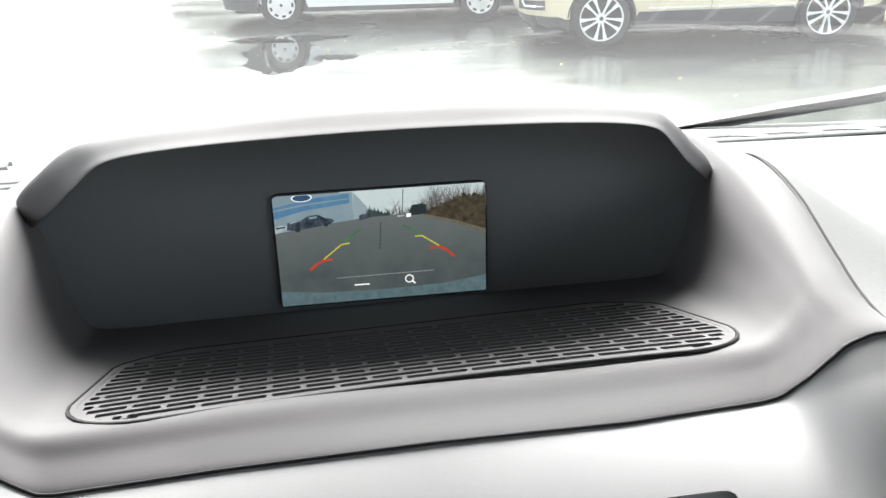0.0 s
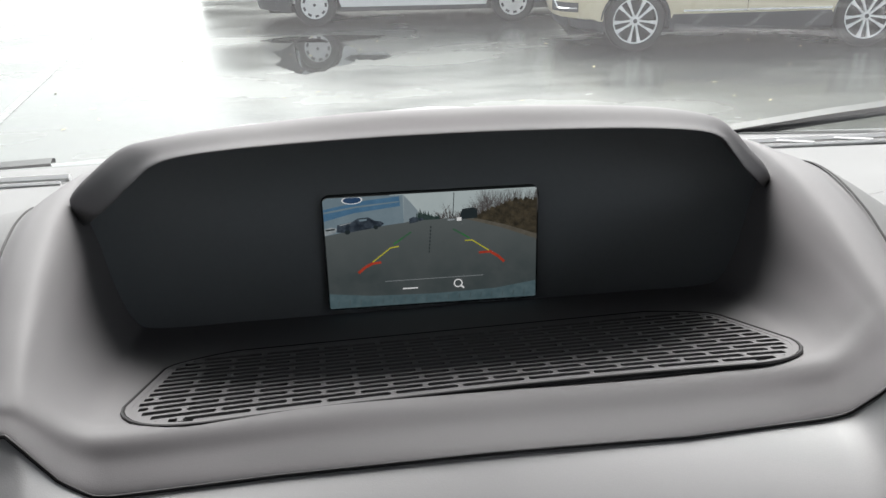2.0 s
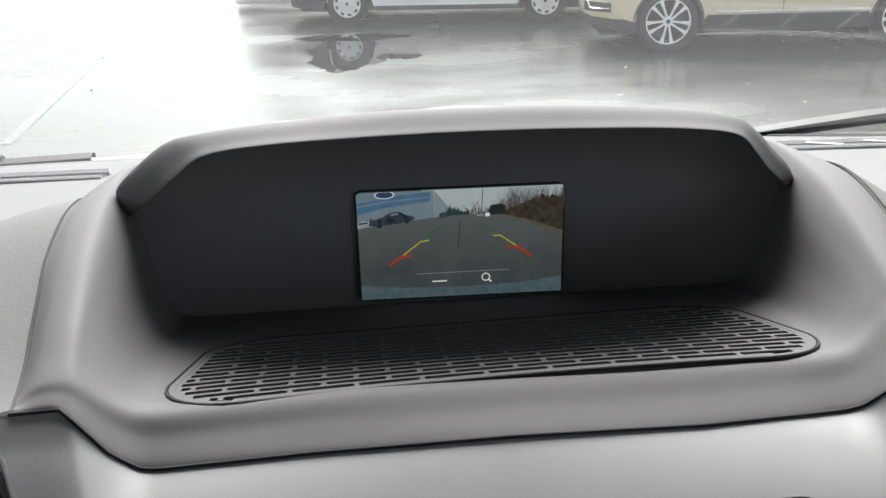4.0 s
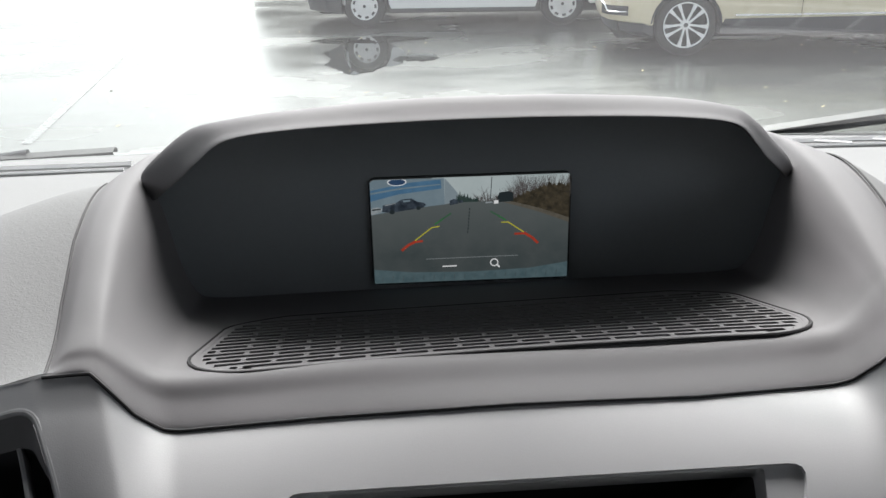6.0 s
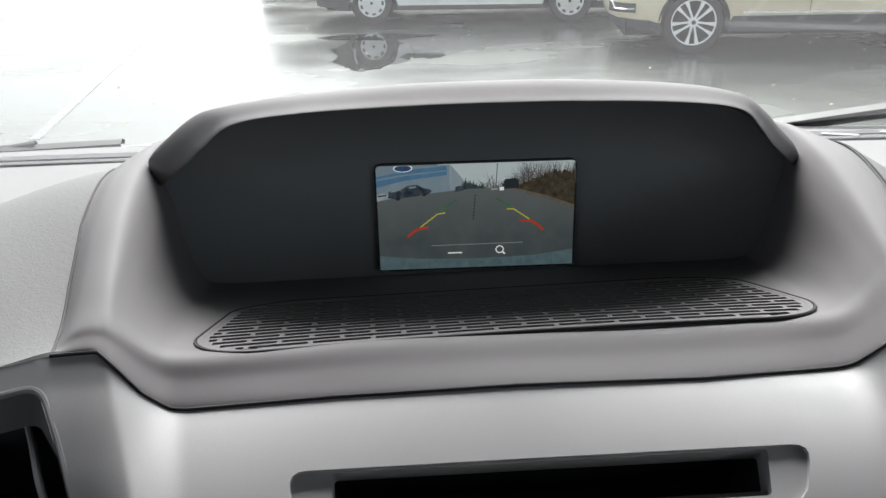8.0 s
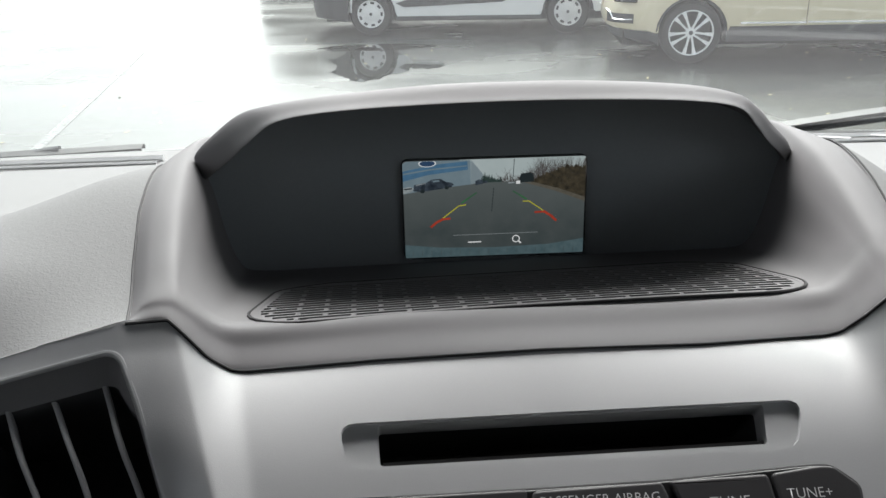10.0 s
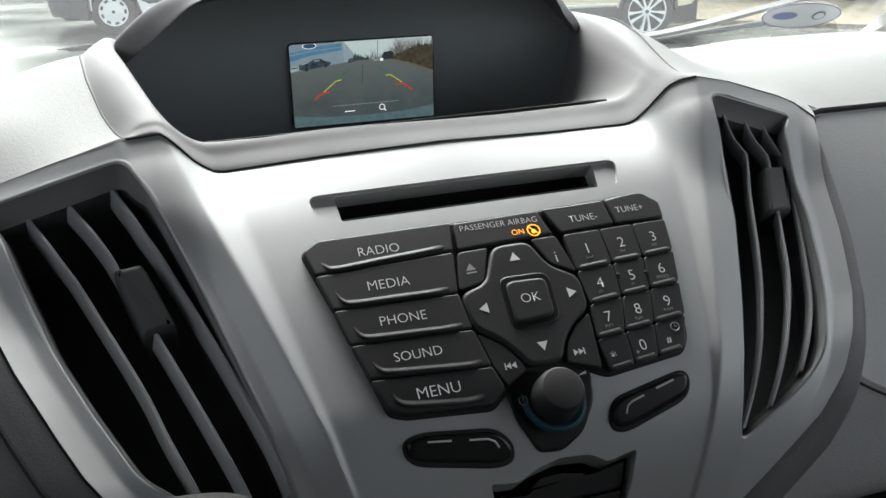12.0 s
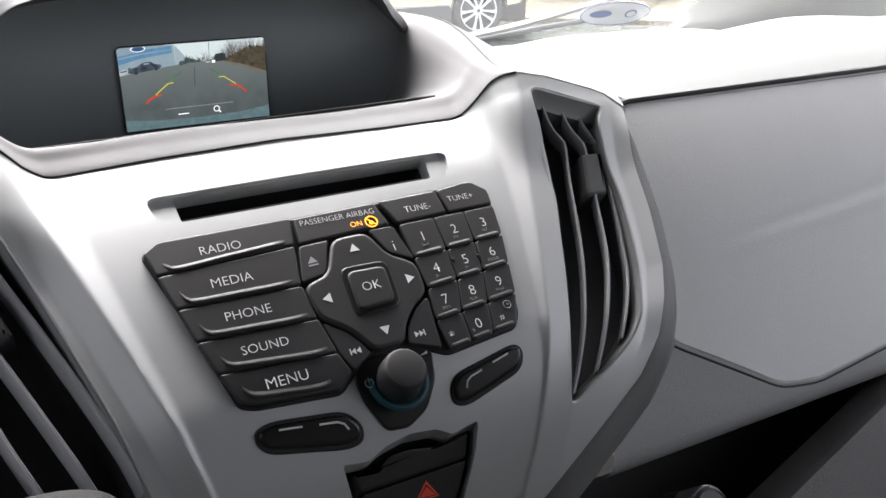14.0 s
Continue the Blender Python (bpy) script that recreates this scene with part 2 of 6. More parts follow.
def offset(poly, d):
    """The closed polygon drawn in by d (either turning sense)."""
    n = len(poly)
    area = sum(poly[i][0] * poly[(i + 1) % n][1] - poly[(i + 1) % n][0] * poly[i][1] for i in range(n))
    s = 1 if area > 0 else -1
    out = []
    for i in range(n):
        p, a, b = Vector(poly[i]), Vector(poly[i - 1]), Vector(poly[(i + 1) % n])
        e1, e2 = (p - a), (b - p)
        if e1.length < 1e-9 or e2.length < 1e-9:
            out.append(tuple(p))
            continue
        e1, e2 = e1.normalized(), e2.normalized()
        n1, n2 = Vector((-e1.y, e1.x)) * s, Vector((-e2.y, e2.x)) * s
        m = n1 + n2
        m = m / max(m.dot(n1), 0.5)
        out.append(tuple(p + m * d))
    return out


def lathe(bm, profile, k=32, m=Matrix(), caps=True):
    """profile: (radius, height) pairs, turned about the local z axis."""
    rings = [[m @ Vector((r * math.cos(2 * math.pi * j / k), r * math.sin(2 * math.pi * j / k), z)) for j in range(k)] for r, z in profile]
    vs = sheet(bm, rings, closed=True)
    if caps and profile[0][0] > 1e-6:
        bm.faces.new(vs[0])
    if caps and profile[-1][0] > 1e-6:
        bm.faces.new(vs[-1])


def box(bm, x0, x1, y0, y1, z0, z1, m=Matrix()):
    v = [bm.verts.new(m @ Vector((x, y, z))) for x in (x0, x1) for y in (y0, y1) for z in (z0, z1)]
    for f in ((0, 1, 3, 2), (4, 6, 7, 5), (0, 4, 5, 1), (2, 3, 7, 6), (0, 2, 6, 4), (1, 5, 7, 3)):
        bm.faces.new([v[i] for i in f])


def cut(ob, cutters):
    """Cuts the shapes out of ob for good and removes them."""
    for c in cutters:
        md = ob.modifiers.new("cut", "BOOLEAN")
        md.operation, md.solver, md.object = "DIFFERENCE", "EXACT", c
    bpy.context.view_layer.update()
    ev = ob.evaluated_get(bpy.context.evaluated_depsgraph_get())
    me = bpy.data.meshes.new_from_object(ev)
    ob.modifiers.clear()
    ob.data = me
    for c in cutters:
        bpy.data.objects.remove(c)


# ---------------------------------------------------------------- the fascia's own frame: u to the right, v down its face, n out of it, in mm
ORIGIN = Vector((0, 0, 1.782))
DOWN = Vector((0, -0.7804, -0.6253))
OUT = Vector((0, -0.6253, 0.7804))


def ease(x):
    x = min(max(x, 0.0), 1.0)
    return x * x * (3 - 2 * x)


TOP_LEFT = [(-222, -20), (-221, -25), (-217, -29.5), (-205, -33.5), (-175, -38), (-146, -40.5), (-131, -40.5), (-127, -37), (-118, -29), (-110, -25.2), (-104, -24.8), (-60, -26.4), (0, -27.4)]
TOP = TOP_LEFT + [(60, -28.1), (97, -30.8), (106, -31.6), (112, -32.3), (120, -35.6), (130, -41.6), (138, -43.5)] + [(-u, v - (2.5 if u > -150 else 0.8)) for u, v in TOP_LEFT[5::-1]]


OUTLINE_R = [(222, -20), (218.8, -12), (211.5, 10), (207, 30), (203, 50), (193, 84), (183.5, 102), (171, 121), (155, 137), (131, 151), (80, 180)]
OUTLINE_L = [(222, -20), (221.5, -14), (218, 1), (211, 22.5), (199, 54), (185, 84), (176, 102), (161, 124), (142, 142), (112, 163), (80, 180)]


def outer_u(v):
    """Half width of the fascia on the driver's side."""
    return float(np.interp(v, [p[1] for p in OUTLINE_L], [p[0] for p in OUTLINE_L]))


def outer_right(v):
    """The same on the passenger's side."""
    return float(np.interp(v, [p[1] for p in OUTLINE_R], [p[0] for p in OUTLINE_R]))


def relief(u, v):
    """The fascia's swelling over its mean plane: a crest beside each vent, and a slight roll towards the display hood."""
    edge = 117 - 0.30 * v if u < 0 else 132 - 0.33 * v
    wide = max(16 - 0.11 * v, 2.5)
    d = abs(u) - edge
    t = min(max((d + wide) / wide, 0.0), 1.0)
    soft = d if d > 1.5 else (d + 1.5) ** 2 / 6 if d > -1.5 else 0.0
    n = (1.2 + 2.6 * wide / 16) * (2 * t * t if t < 0.25 else t - 0.125) / 0.875 - (0.12 * soft + 0.15 * max(soft - 20, 0)) - (0.46 * min(soft, 12) * ease((v + 5) / 45) if u < 0 else 0)
    # the outer border stands up again round the vent
    n += (0.60 if u < 0 else 0.40) * max(abs(u) - (outer_u(v) if u < 0 else outer_right(v)) + 11, 0) * ease((v + 32) / 34) * ease((150 - v) / 30)
    q = min(max((15 - v) / 42, 0.0), 1.2) ** 2 * ease((126 - abs(u)) / 20)
    n += q * float(np.interp(u, [-105, -60, 0, 60, 105], [-4.0, -2.0, -0.5, -3.0, -6.0]))
    n += (4.5 if u < 0 else 9.0) * ease((abs(u) - 112) / 22) * ease((25 - v) / 55)
    if v > 100:
        n -= 0.0094 * (min(v, 190) - 100) ** 2
    return n


def bow(v):
    """The face's long curve from top to bottom."""
    d = min(max(v, -30.0), 130.0) - 50
    return -0.0008 * d * d - 0.128 * max(v - 130, 0)


def on(u, v, n=0.0, flat=True):
    if not flat:
        n += relief(u, v)
    return ORIGIN + Vector((u, 0, 0)) * 0.001 + DOWN * (v * 0.001) + OUT * ((n + bow(v)) * 0.001)


def low(v):
    return -0.0094 * (min(v, 190) - 100) ** 2 if v > 100 else 0.0


def prism(bm, poly, n0, n1, r=0.7, flat=True, bend=False):
    """A plate on the fascia with rounded upper edges."""
    def put(pl, n):
        return [on(u, v, n + (low(v) if bend else 0), flat) for u, v in pl]
    loops = [put(poly, n0), put(poly, n1 - r), put(offset(poly, r * 0.35), n1 - r * 0.3), put(offset(poly, r), n1), put(offset(poly, r + 0.4), n1)]
    vs = sheet(bm, loops, closed=True)
    bm.faces.new(vs[-1])
    bm.faces.new(vs[0])


def letters(text, mat, parent, m, width=None, height=None, name="legend", thick=0.00012, squeeze=1.0):
    """Printed writing: m carries it from its own plane (metres) to its place."""
    cu = bpy.data.curves.new(name, "FONT")
    cu.body, cu.align_x, cu.align_y = text, "CENTER", "CENTER"
    cu.resolution_u = 3
    cu.offset = -0.014
    ob = new(name, cu)
    bpy.context.view_layer.update()
    me = bpy.data.meshes.new_from_object(ob.evaluated_get(bpy.context.evaluated_depsgraph_get()))
    bpy.data.objects.remove(ob)
    co = np.array([v.co[:] for v in me.vertices])
    lo, hi = co.min(0), co.max(0)
    s = width / (hi[0] - lo[0]) if width else height / (hi[1] - lo[1])
    mid = (lo + hi) / 2
    for v in me.vertices:
        v.co = m @ Vector(((v.co.x - mid[0]) * s * squeeze, (v.co.y - mid[1]) * s, thick))
    me.materials.append(mat)
    ob = new(name, me)
    ob.parent = parent
    return ob


def face_frame(u, v, n):
    """A frame on the fascia for writing: x to the right, y up the face."""
    m = Matrix.Identity(4)
    m.col[0][:3] = (1, 0, 0)
    m.col[1][:3] = -DOWN
    m.col[2][:3] = OUT
    m.col[3][:3] = on(u, v, n)
    return m


# ---------------------------------------------------------------- the setting
def ground_sheet():
    bm = bmesh.new()
    s = 2500.0
    xs = [-s, -60, -20, -8, 0, 8, 20, 60, s]
    ys = [-s, -60, -20, -8, 0, 8, 20, 60, s]
    sheet(bm, [[(x, y, 0) for x in xs] for y in ys])
    return tagged(to_object("ground", bm, M_ASPHALT), "wet grey asphalt car park under an overcast sky", "ground", kind="structure")


ground_sheet()


def blob(cx, cy, rx, ry, seed, n=64, jag=0.3, z=0.003):
    """A flat patch with an uneven outline."""
    pts = []
    for i in range(n):
        a = 2 * math.pi * i / n
        k = 1 + jag * noise.noise(Vector((math.cos(a) * 2.2 + seed, math.sin(a) * 2.2, seed * 0.7))) \
            + 0.4 * jag * noise.noise(Vector((math.cos(a) * 7 + seed, math.sin(a) * 7, seed)))
        pts.append((cx + rx * k * math.cos(a), cy + ry * k * math.sin(a), z))
    return pts


def puddle(cx, cy, rx, ry, seed, label):
    bm = bmesh.new()
    pts = blob(cx, cy, rx, ry, seed)
    bm.faces.new([bm.verts.new(p) for p in pts])
    return tagged(to_object("puddle", bm, M_WATER, smooth=False), label, "puddle", kind="structure")


puddle(-0.50, 11.45, 0.50, 1.25, 3.1, "shallow puddle mirroring the van's wheel on the asphalt")
puddle(-0.45, 12.75, 0.85, 0.30, 8.2, "narrow strip of standing water on the asphalt")
puddle(0.25, 11.15, 0.24, 0.28, 5.5, "small puddle on the asphalt")


def painted_line():
    bm = bmesh.new()
    a, b = Vector((-3.30, 7.4, 0.003)), Vector((-4.0, 14.2, 0.003))
    side = Vector((0.05, 0.005, 0))
    n = 24
    l = [a.lerp(b, i / n) - side * (1 + 0.3 * noise.noise(Vector((i, 0, 0)))) for i in range(n + 1)]
    r = [a.lerp(b, i / n) + side * (1 + 0.3 * noise.noise(Vector((i, 5, 0)))) for i in range(n + 1)]
    sheet(bm, [l, r])
    return tagged(to_object("parking_line", bm, M_PAINTLINE, smooth=False), "faded painted parking line on wet asphalt", "line", kind="structure")


painted_line()


def verge():
    bm = bmesh.new()
    rows = []
    for i in range(40):
        t = i / 39
        base = Vector((6.0 + 8 * t, 12.9 - 6.5 * t, 0))
        away = Vector((0.63, 0.77, 0))
        rows.append([base + away * d + Vector((0, 0, (0.0 if d == 0 else 0.07) + (0.05 * noise.noise(Vector((t * 40, d * 2, 0))) if d > 0.1 else 0)))
                     for d in (0, 0.02, 0.4, 0.8, 1.2, 1.8, 2.6, 3.6, 5, 7, 10)])
    sheet(bm, rows)
    return tagged(to_object("verge", bm, M_VERGE), "rough verge of dead leaves and thin grass", "verge", kind="structure")


verge()


def hedge_bank():
    """A bank of bare scrub added behind the vehicles to darken the wet ground's reflection."""
    bm = bmesh.new()
    rows = []
    for i in range(150):
        t = -1.5 + 4.3 * i / 149
        base = Vector((6.0 + 8 * t, 12.9 - 6.5 * t, 0)) + Vector((0.63, 0.77, 0)) * 3.2
        top = 3.6 + 1.3 * noise.noise(Vector((t * 9, 3.1, 0))) + 0.7 * noise.noise(Vector((t * 41, 1.7, 0)))
        row = []
        for j in range(15):
            h = j / 14
            bulge = 0.55 * noise.noise(Vector((t * 23, h * 4, 0.3))) + 0.3 * noise.noise(Vector((t * 70, h * 11, 2.3)))
            row.append(base + Vector((0.63, 0.77, 0)) * (1.6 * h * h + bulge) + Vector((0, 0, top * h)))
        rows.append(row)
    sheet(bm, rows)
    return tagged(to_object("backdrop", bm, M_SCRUB), "added dark scrub bank that dims the reflection in the wet ground", "hedge", kind="structure")


hedge_bank()


def leaf_scatter():
    bm = bmesh.new()
    rng = random.Random(4)
    for _ in range(150):
        x, y = rng.uniform(-5, 9), rng.uniform(6, 14)
        if rng.random() < 0.3:
            x, y = rng.uniform(8.5, 13), rng.uniform(10.5, 14)
        a, s = rng.uniform(0, 6.3), rng.uniform(0.012, 0.035)
        z = 0.006 if x < 8.5 else 0.16
        d, e = Vector((math.cos(a), math.sin(a), 0.1)) * s, Vector((-math.sin(a), math.cos(a), 0)) * s * 0.5
        c = Vector((x, y, z))
        bm.faces.new([bm.verts.new(p) for p in (c - d, c + e, c + d + Vector((0, 0, 0.004)), c - e)])
    return tagged(to_object("fallen_leaves", bm, M_LEAF, smooth=False), "pale fallen leaves scattered over wet ground", "leaves", kind="stuff")


leaf_scatter()


# the unseen cab that closes the place and shapes the light inside
CAB = 0.88


def slab(name, label, mat, *boxes):
    bm = bmesh.new()
    for b in boxes:
        box(bm, *b)
    return tagged(to_object(name, bm, mat, smooth=False), label, name.split("_")[0], kind="structure")


slab("floor", "dark plastic floor of the van cab", M_CABIN, (-0.95, 0.95, -1.65, 0.75, 0.78, 0.85))


def ceiling():
    """The unseen headliner, falling to a windscreen header brought forward to shade the lower fascia."""
    bm = bmesh.new()
    prof = [(-1.65, 2.43), (-0.30, 2.43), (-0.10, 2.40), (0.08, 2.31), (0.235, 2.196), (0.248, 2.182)]
    xs = [-0.95 + 1.9 * i / 12 for i in range(13)]
    sheet(bm, [[(x, y, z) for x in xs] for y, z in prof] + [[(x, y, z) for x in xs] for y, z in ((0.248, 2.50), (-1.65, 2.50))])
    return tagged(to_object("ceiling", bm, M_LINER, sharp=50), "unseen dark headliner brought forward to shade the fascia", "ceiling", kind="structure")


ceiling()
slab("wall_rear", "unseen plain grey bulkhead that closes the cab", M_BULK, (-0.95, 0.95, -1.72, -1.65, 0.78, 2.5))
# unseen sides, their window openings sized to let fill light onto the dash
for side, nm, (y0, y1, z0, z1) in ((-1, "wall_left", (-0.60, -0.04, 1.90, 2.31)), (1, "wall_right", (-1.10, 0.02, 1.66, 2.37))):
    x0, x1 = sorted((side * CAB, side * (CAB + 0.07)))
    slab(nm, "unseen dark cab side with an opening sized for fill light", M_CABIN, (x0, x1, -1.65, 0.45, 0.85, z0), (x0, x1, -1.65, y0, z0, 2.42), (x0, x1, y0, 0.0, z1, 2.42), (x0, x1, y1, 0.10, z0, z1))


def windscreen_point(x, t):
    """t from the sill (0) to the header (1)."""
    return Vector((x * (1 - 0.04 * t), 0.675 - 0.10 * x * x + (-0.62 + 0.02 * x * x) * t - 0.03 * t * (1 - t), 1.692 - 0.02 * x * x + 0.73 * t))


def windscreen():
    bm = bmesh.new()
    xs = [(-0.9 + 1.8 * i / 36) for i in range(37)]
    sheet(bm, [[windscreen_point(x, 0.684 * j / 16) for x in xs] for j in range(17)])
    bm.normal_update()
    if sum(f.normal.y for f in bm.faces) > 0:
        bmesh.ops.reverse_faces(bm, faces=bm.faces)
    ob = tagged(to_object("window_1", bm, M_GLASS, turn=False), "raked curved windscreen of clear glass", "windscreen", kind="structure")
    ob.visible_shadow = False


windscreen()


def pillar(side):
    """The inner trim of a windscreen pillar."""
    bm = bmesh.new()
    rows = []
    for j in range(60):
        t = -0.06 + 1.08 * (j / 59) ** 1.6
        e = windscreen_point(side * 0.80, t)
        o = windscreen_point(side * 0.93, t)
        spread = 0.10 * (1 - min(max(t, 0) * 4, 1)) ** 2
        a = e + Vector((-side * (0.0 + spread), -0.02, 0.004))
        rows.append(spline([o + Vector((0, 0.02, 0)), a + Vector((0, 0.012, 0.0)), a + Vector((side * 0.03, -0.035, 0.0)), o + Vector((-side * 0.03, -0.16, -0.01)), o + Vector((-side * 0.03, -0.34, -0.02)), o + Vector((side * 0.02, -0.36, -0.03))], 20))
    sheet(bm, rows)
    return tagged(to_object("trim_pillar", bm, M_PILLAR), "pale grey plastic windscreen pillar trim", "pillar trim", kind="structure")


pillar(-1)
pillar(1)


# ---------------------------------------------------------------- dashboard
def seam_x(y):
    """Half width at which the display hood meets the dash, at depth y."""
    return float(np.interp(y, [0.0, 0.02, 0.04, 0.08, 0.12, 0.16, 0.19, 0.23, 0.26, 0.30], [0.138, 0.143, 0.148, 0.157, 0.164, 0.168, 0.170, 0.160, 0.13, 0.10]))


def dash_z(x, y, passenger=False):
    a = abs(x)
    z = 1.813 - 0.162 * (y - 0.02)
    far = max(a - 0.155, 0)
    lift, spread = (0.043, 0.05) if passenger else (0.038, 0.095)
    z += lift * ease((y - 0.03) / 0.15) * (1 - ease((y - 0.18) / 0.13)) * math.exp(-(far / spread) ** 2)
    if passenger:
        z += (0.0165 - 0.009 * ease((a - 0.62) / 0.15)) * math.exp(-((y - 0.25) / 0.10) ** 2) * ease((a - 0.20) / 0.15) * (1 - 0.95 * math.exp(-((a - 0.545) / 0.05) ** 2))
        if y < 0.13:
            z -= 0.024 * ((0.13 - y) / 0.085) ** 1.5 * ease((a - 0.20) / 0.05)
    elif y < 0.09:
        z -= (0.07 - 0.02 * ease((a - 0.225) / 0.1)) * ((0.09 - y) / 0.09) ** 2 * ease((a - 0.15) / 0.09)
    return z


def rim_point(q, x):
    """Where the fascia's upper edge lies at half width x, on the driver's (-1) or passenger's (1) side."""
    side = sorted((abs(u), v) for u, v in TOP if u * q > 140)
    v = float(np.interp(x * 1000, [p[0] for p in side], [p[1] for p in side]))
    return on(q * x * 1000, v, 0.2, False)


FRONT = 0.030

dashboard = thing("dashboard", "grey grained plastic van dashboard below the windscreen", "dashboard")


def pad_point(q, x, w):
    """The dash pad from its depth (w = 0) to its front edge (w = 1), where it meets the fascia's rim."""
    rim = rim_point(q, min(x, 0.222))
    k = ease((x - 0.222) / 0.017) if q > 0 else ease((x - 0.205) / 0.03)
    end = 0.047 if q > 0 else FRONT
    end += (rim.y - end) * (1 - k)
    y = 0.262 - (0.262 - end) * w
    z = dash_z(x, y, q > 0)
    z += (rim.z - dash_z(x, end, q > 0)) * (1 - k) * math.exp(-((y - end) / 0.075) ** 2)
    return (q * x, y, z)


def pad_z(q, x, y):
    """Height of the dash pad beside the display hood."""
    if y > 0.262:
        return dash_z(x, y, q > 0)
    end = rim_point(q, x).y
    return pad_point(q, x, (0.262 - y) / (0.262 - end))[2]


def driver_drop(e):
    """How far the driver's side lies under the fascia's edge at a distance e from it."""
    return float(np.interp(e, [-3, 0.6, 4, 9, 16, 29, 31, 36, 60, 150], [-2.6, -1.5, -2.0, -3.4, -6.2, -11.5, -12.6, -17, -36, -95]))


def driver_point(e, v):
    edge = outer_u(v)
    return on(-(edge + e), v, relief(-edge, v) + driver_drop(e))


def driver_face():
    """The driver's side rolls over from the pad and runs down beside the fascia."""
    es = [-3, -1, 0.6, 2, 4, 6.5, 9, 11, 13.5, 15, 16, 18, 21, 25, 28, 29, 30, 31, 33, 36, 42, 50, 60, 80, 110, 150, 220, 320, 480, 690]
    first = [Vector(pad_point(-1, 0.222 + 0.001 * e, 1.0)) for e in es]
    lead = [a - driver_point(e, -20) for a, e in zip(first, es)]
    rows = [first]
    for v in [-18, -15, -12, -8, -4, 0, 5, 10, 16, 23] + [30 + 8 * k for k in range(18)]:
        fade = math.exp(-((v + 20) / 18) ** 2)
        rows.append([driver_point(e, v) + d * fade for e, d in zip(es, lead)])
    return rows


def dash_top():
    bm = bmesh.new()
    n = 50
    for q in (-1, 1):
        rows = []
        for j in range(34):
            w = j / 33
            row = []
            for i in range(n + 1):
                x0 = seam_x(0.262 - (0.262 - FRONT) * w) - 0.0015
                x = x0 + (0.9 - x0) * (i / n) ** 1.4
                row.append(pad_point(q, x, w))
            rows.append(row)
        if q < 0:
            # the driver's side rolls over into the lower face
            sheet(bm, rows)
            rows = driver_face()
        sheet(bm, rows)
    rows = []
    for j in range(30):
        y = 0.262 + (0.672 - 0.262) * j / 29
        rows.append([(x, y - 0.10 * x * x * j / 29, dash_z(x, y, x > 0)) for x in [-0.9 + 1.8 * i / 80 for i in range(81)]])
    sheet(bm, rows)
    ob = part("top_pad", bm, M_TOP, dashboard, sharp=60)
    for e, r, v0, name in ((0.5, 0.0006, -10, "fascia_joint"), (16.6, 0.0013, -2, "panel_gap")):
        bm = bmesh.new()
        tube(bm, [driver_point(e, v) - OUT * (0.0004 if e > 9 else 0.0) for v in np.linspace(v0, 164, 60)], r, 8)
        part(name, bm, M_SEAM, dashboard, "narrow dark joint")
    return ob


dash_top()

# the passenger side's face, in its own frame: x, and s down the slope
GO, GD, GN = Vector((0, 0.035, 1.775)), Vector((0, -0.518, -0.855)), Vector((0, -0.855, 0.518))


def on_glove(x, s, n=0.0):
    return GO + Vector((x, 0, 0)) * 0.001 + GD * (s * 0.001) + GN * (n * 0.001)


def dash_face_right():
    bm = bmesh.new()
    def across(s):
        x0 = 0.216 - 0.056 * ease((s - 30) / 110)
        return [x0 + (0.9 - x0) * (i / 60) ** 1.3 for i in range(61)]
    xs = across(0)
    rows = [[Vector(pad_point(1, x, 1.0)) + Vector(d) for x in xs] for d in ((0, 0, -0.0003), (0, -0.0009, -0.0016), (0, -0.0009, -0.0050))]
    rows.append([on_glove(x * 1000, -13.4, -7) for x in xs])
    for j in range(16):
        s = -12.8 + 212 * j / 15
        rows.append([on_glove(x * 1000, s, 11.0 * (1 - ((s - 92) / 106) ** 2) - 0.5) for x in across(s)])
    for s, n in ((204, -3), (208, -8), (211, -16), (212, -40), (214, -90)):
        rows.append([on_glove(x * 1000, s, n) for x in across(s)])
    sheet(bm, rows[:5])
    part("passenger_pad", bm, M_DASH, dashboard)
    bm = bmesh.new()
    sheet(bm, rows[4:])
    return part("passenger_lower_pad", bm, M_LIDSHADE, dashboard, "grained face round the glovebox lid, darkened to stand for shade")


dash_face_right()


def demister(s):
    """The slotted air outlet along the foot of the windscreen."""
    bm = bmesh.new()
    x0, x1 = 0.27, 0.74
    def p(x, d, h):
        y = 0.540 - 0.03 * x + d
        return (s * x, y, dash_z(x, y, s > 0) + h)
    n = 24
    # flat dark strip on the pad paints the slot's inner shade
    sheet(bm, [[p(x0 + (x1 - x0) * i / n, d, 0.0012) for i in range(n + 1)] for d in ((-0.011, 0.011) if s > 0 else (-0.004, 0.002))])
    base = part("demister_slot", bm, M_VOID, dashboard, "dark strip standing in for the shade in the demister slot")
    bm = bmesh.new()
    for i in range(9 if s > 0 else 0):
        x = x0 + (x1 - x0) * (i + 0.5) / 9
        tube(bm, [p(x - 0.012, 0.012, 0.002), p(x + 0.012, -0.012, 0.002)], 0.0018, 6)
    tube(bm, [p(x0 + (x1 - x0) * i / n, -0.012, 0.0005) for i in range(n + 1)], 0.002, 6)
    tube(bm, [p(x0 + (x1 - x0) * i / n, 0.0125, 0.0015) for i in range(n + 1)], 0.004, 6)
    part("rib", bm, M_DASH, base)


demister(1)
demister(-1)


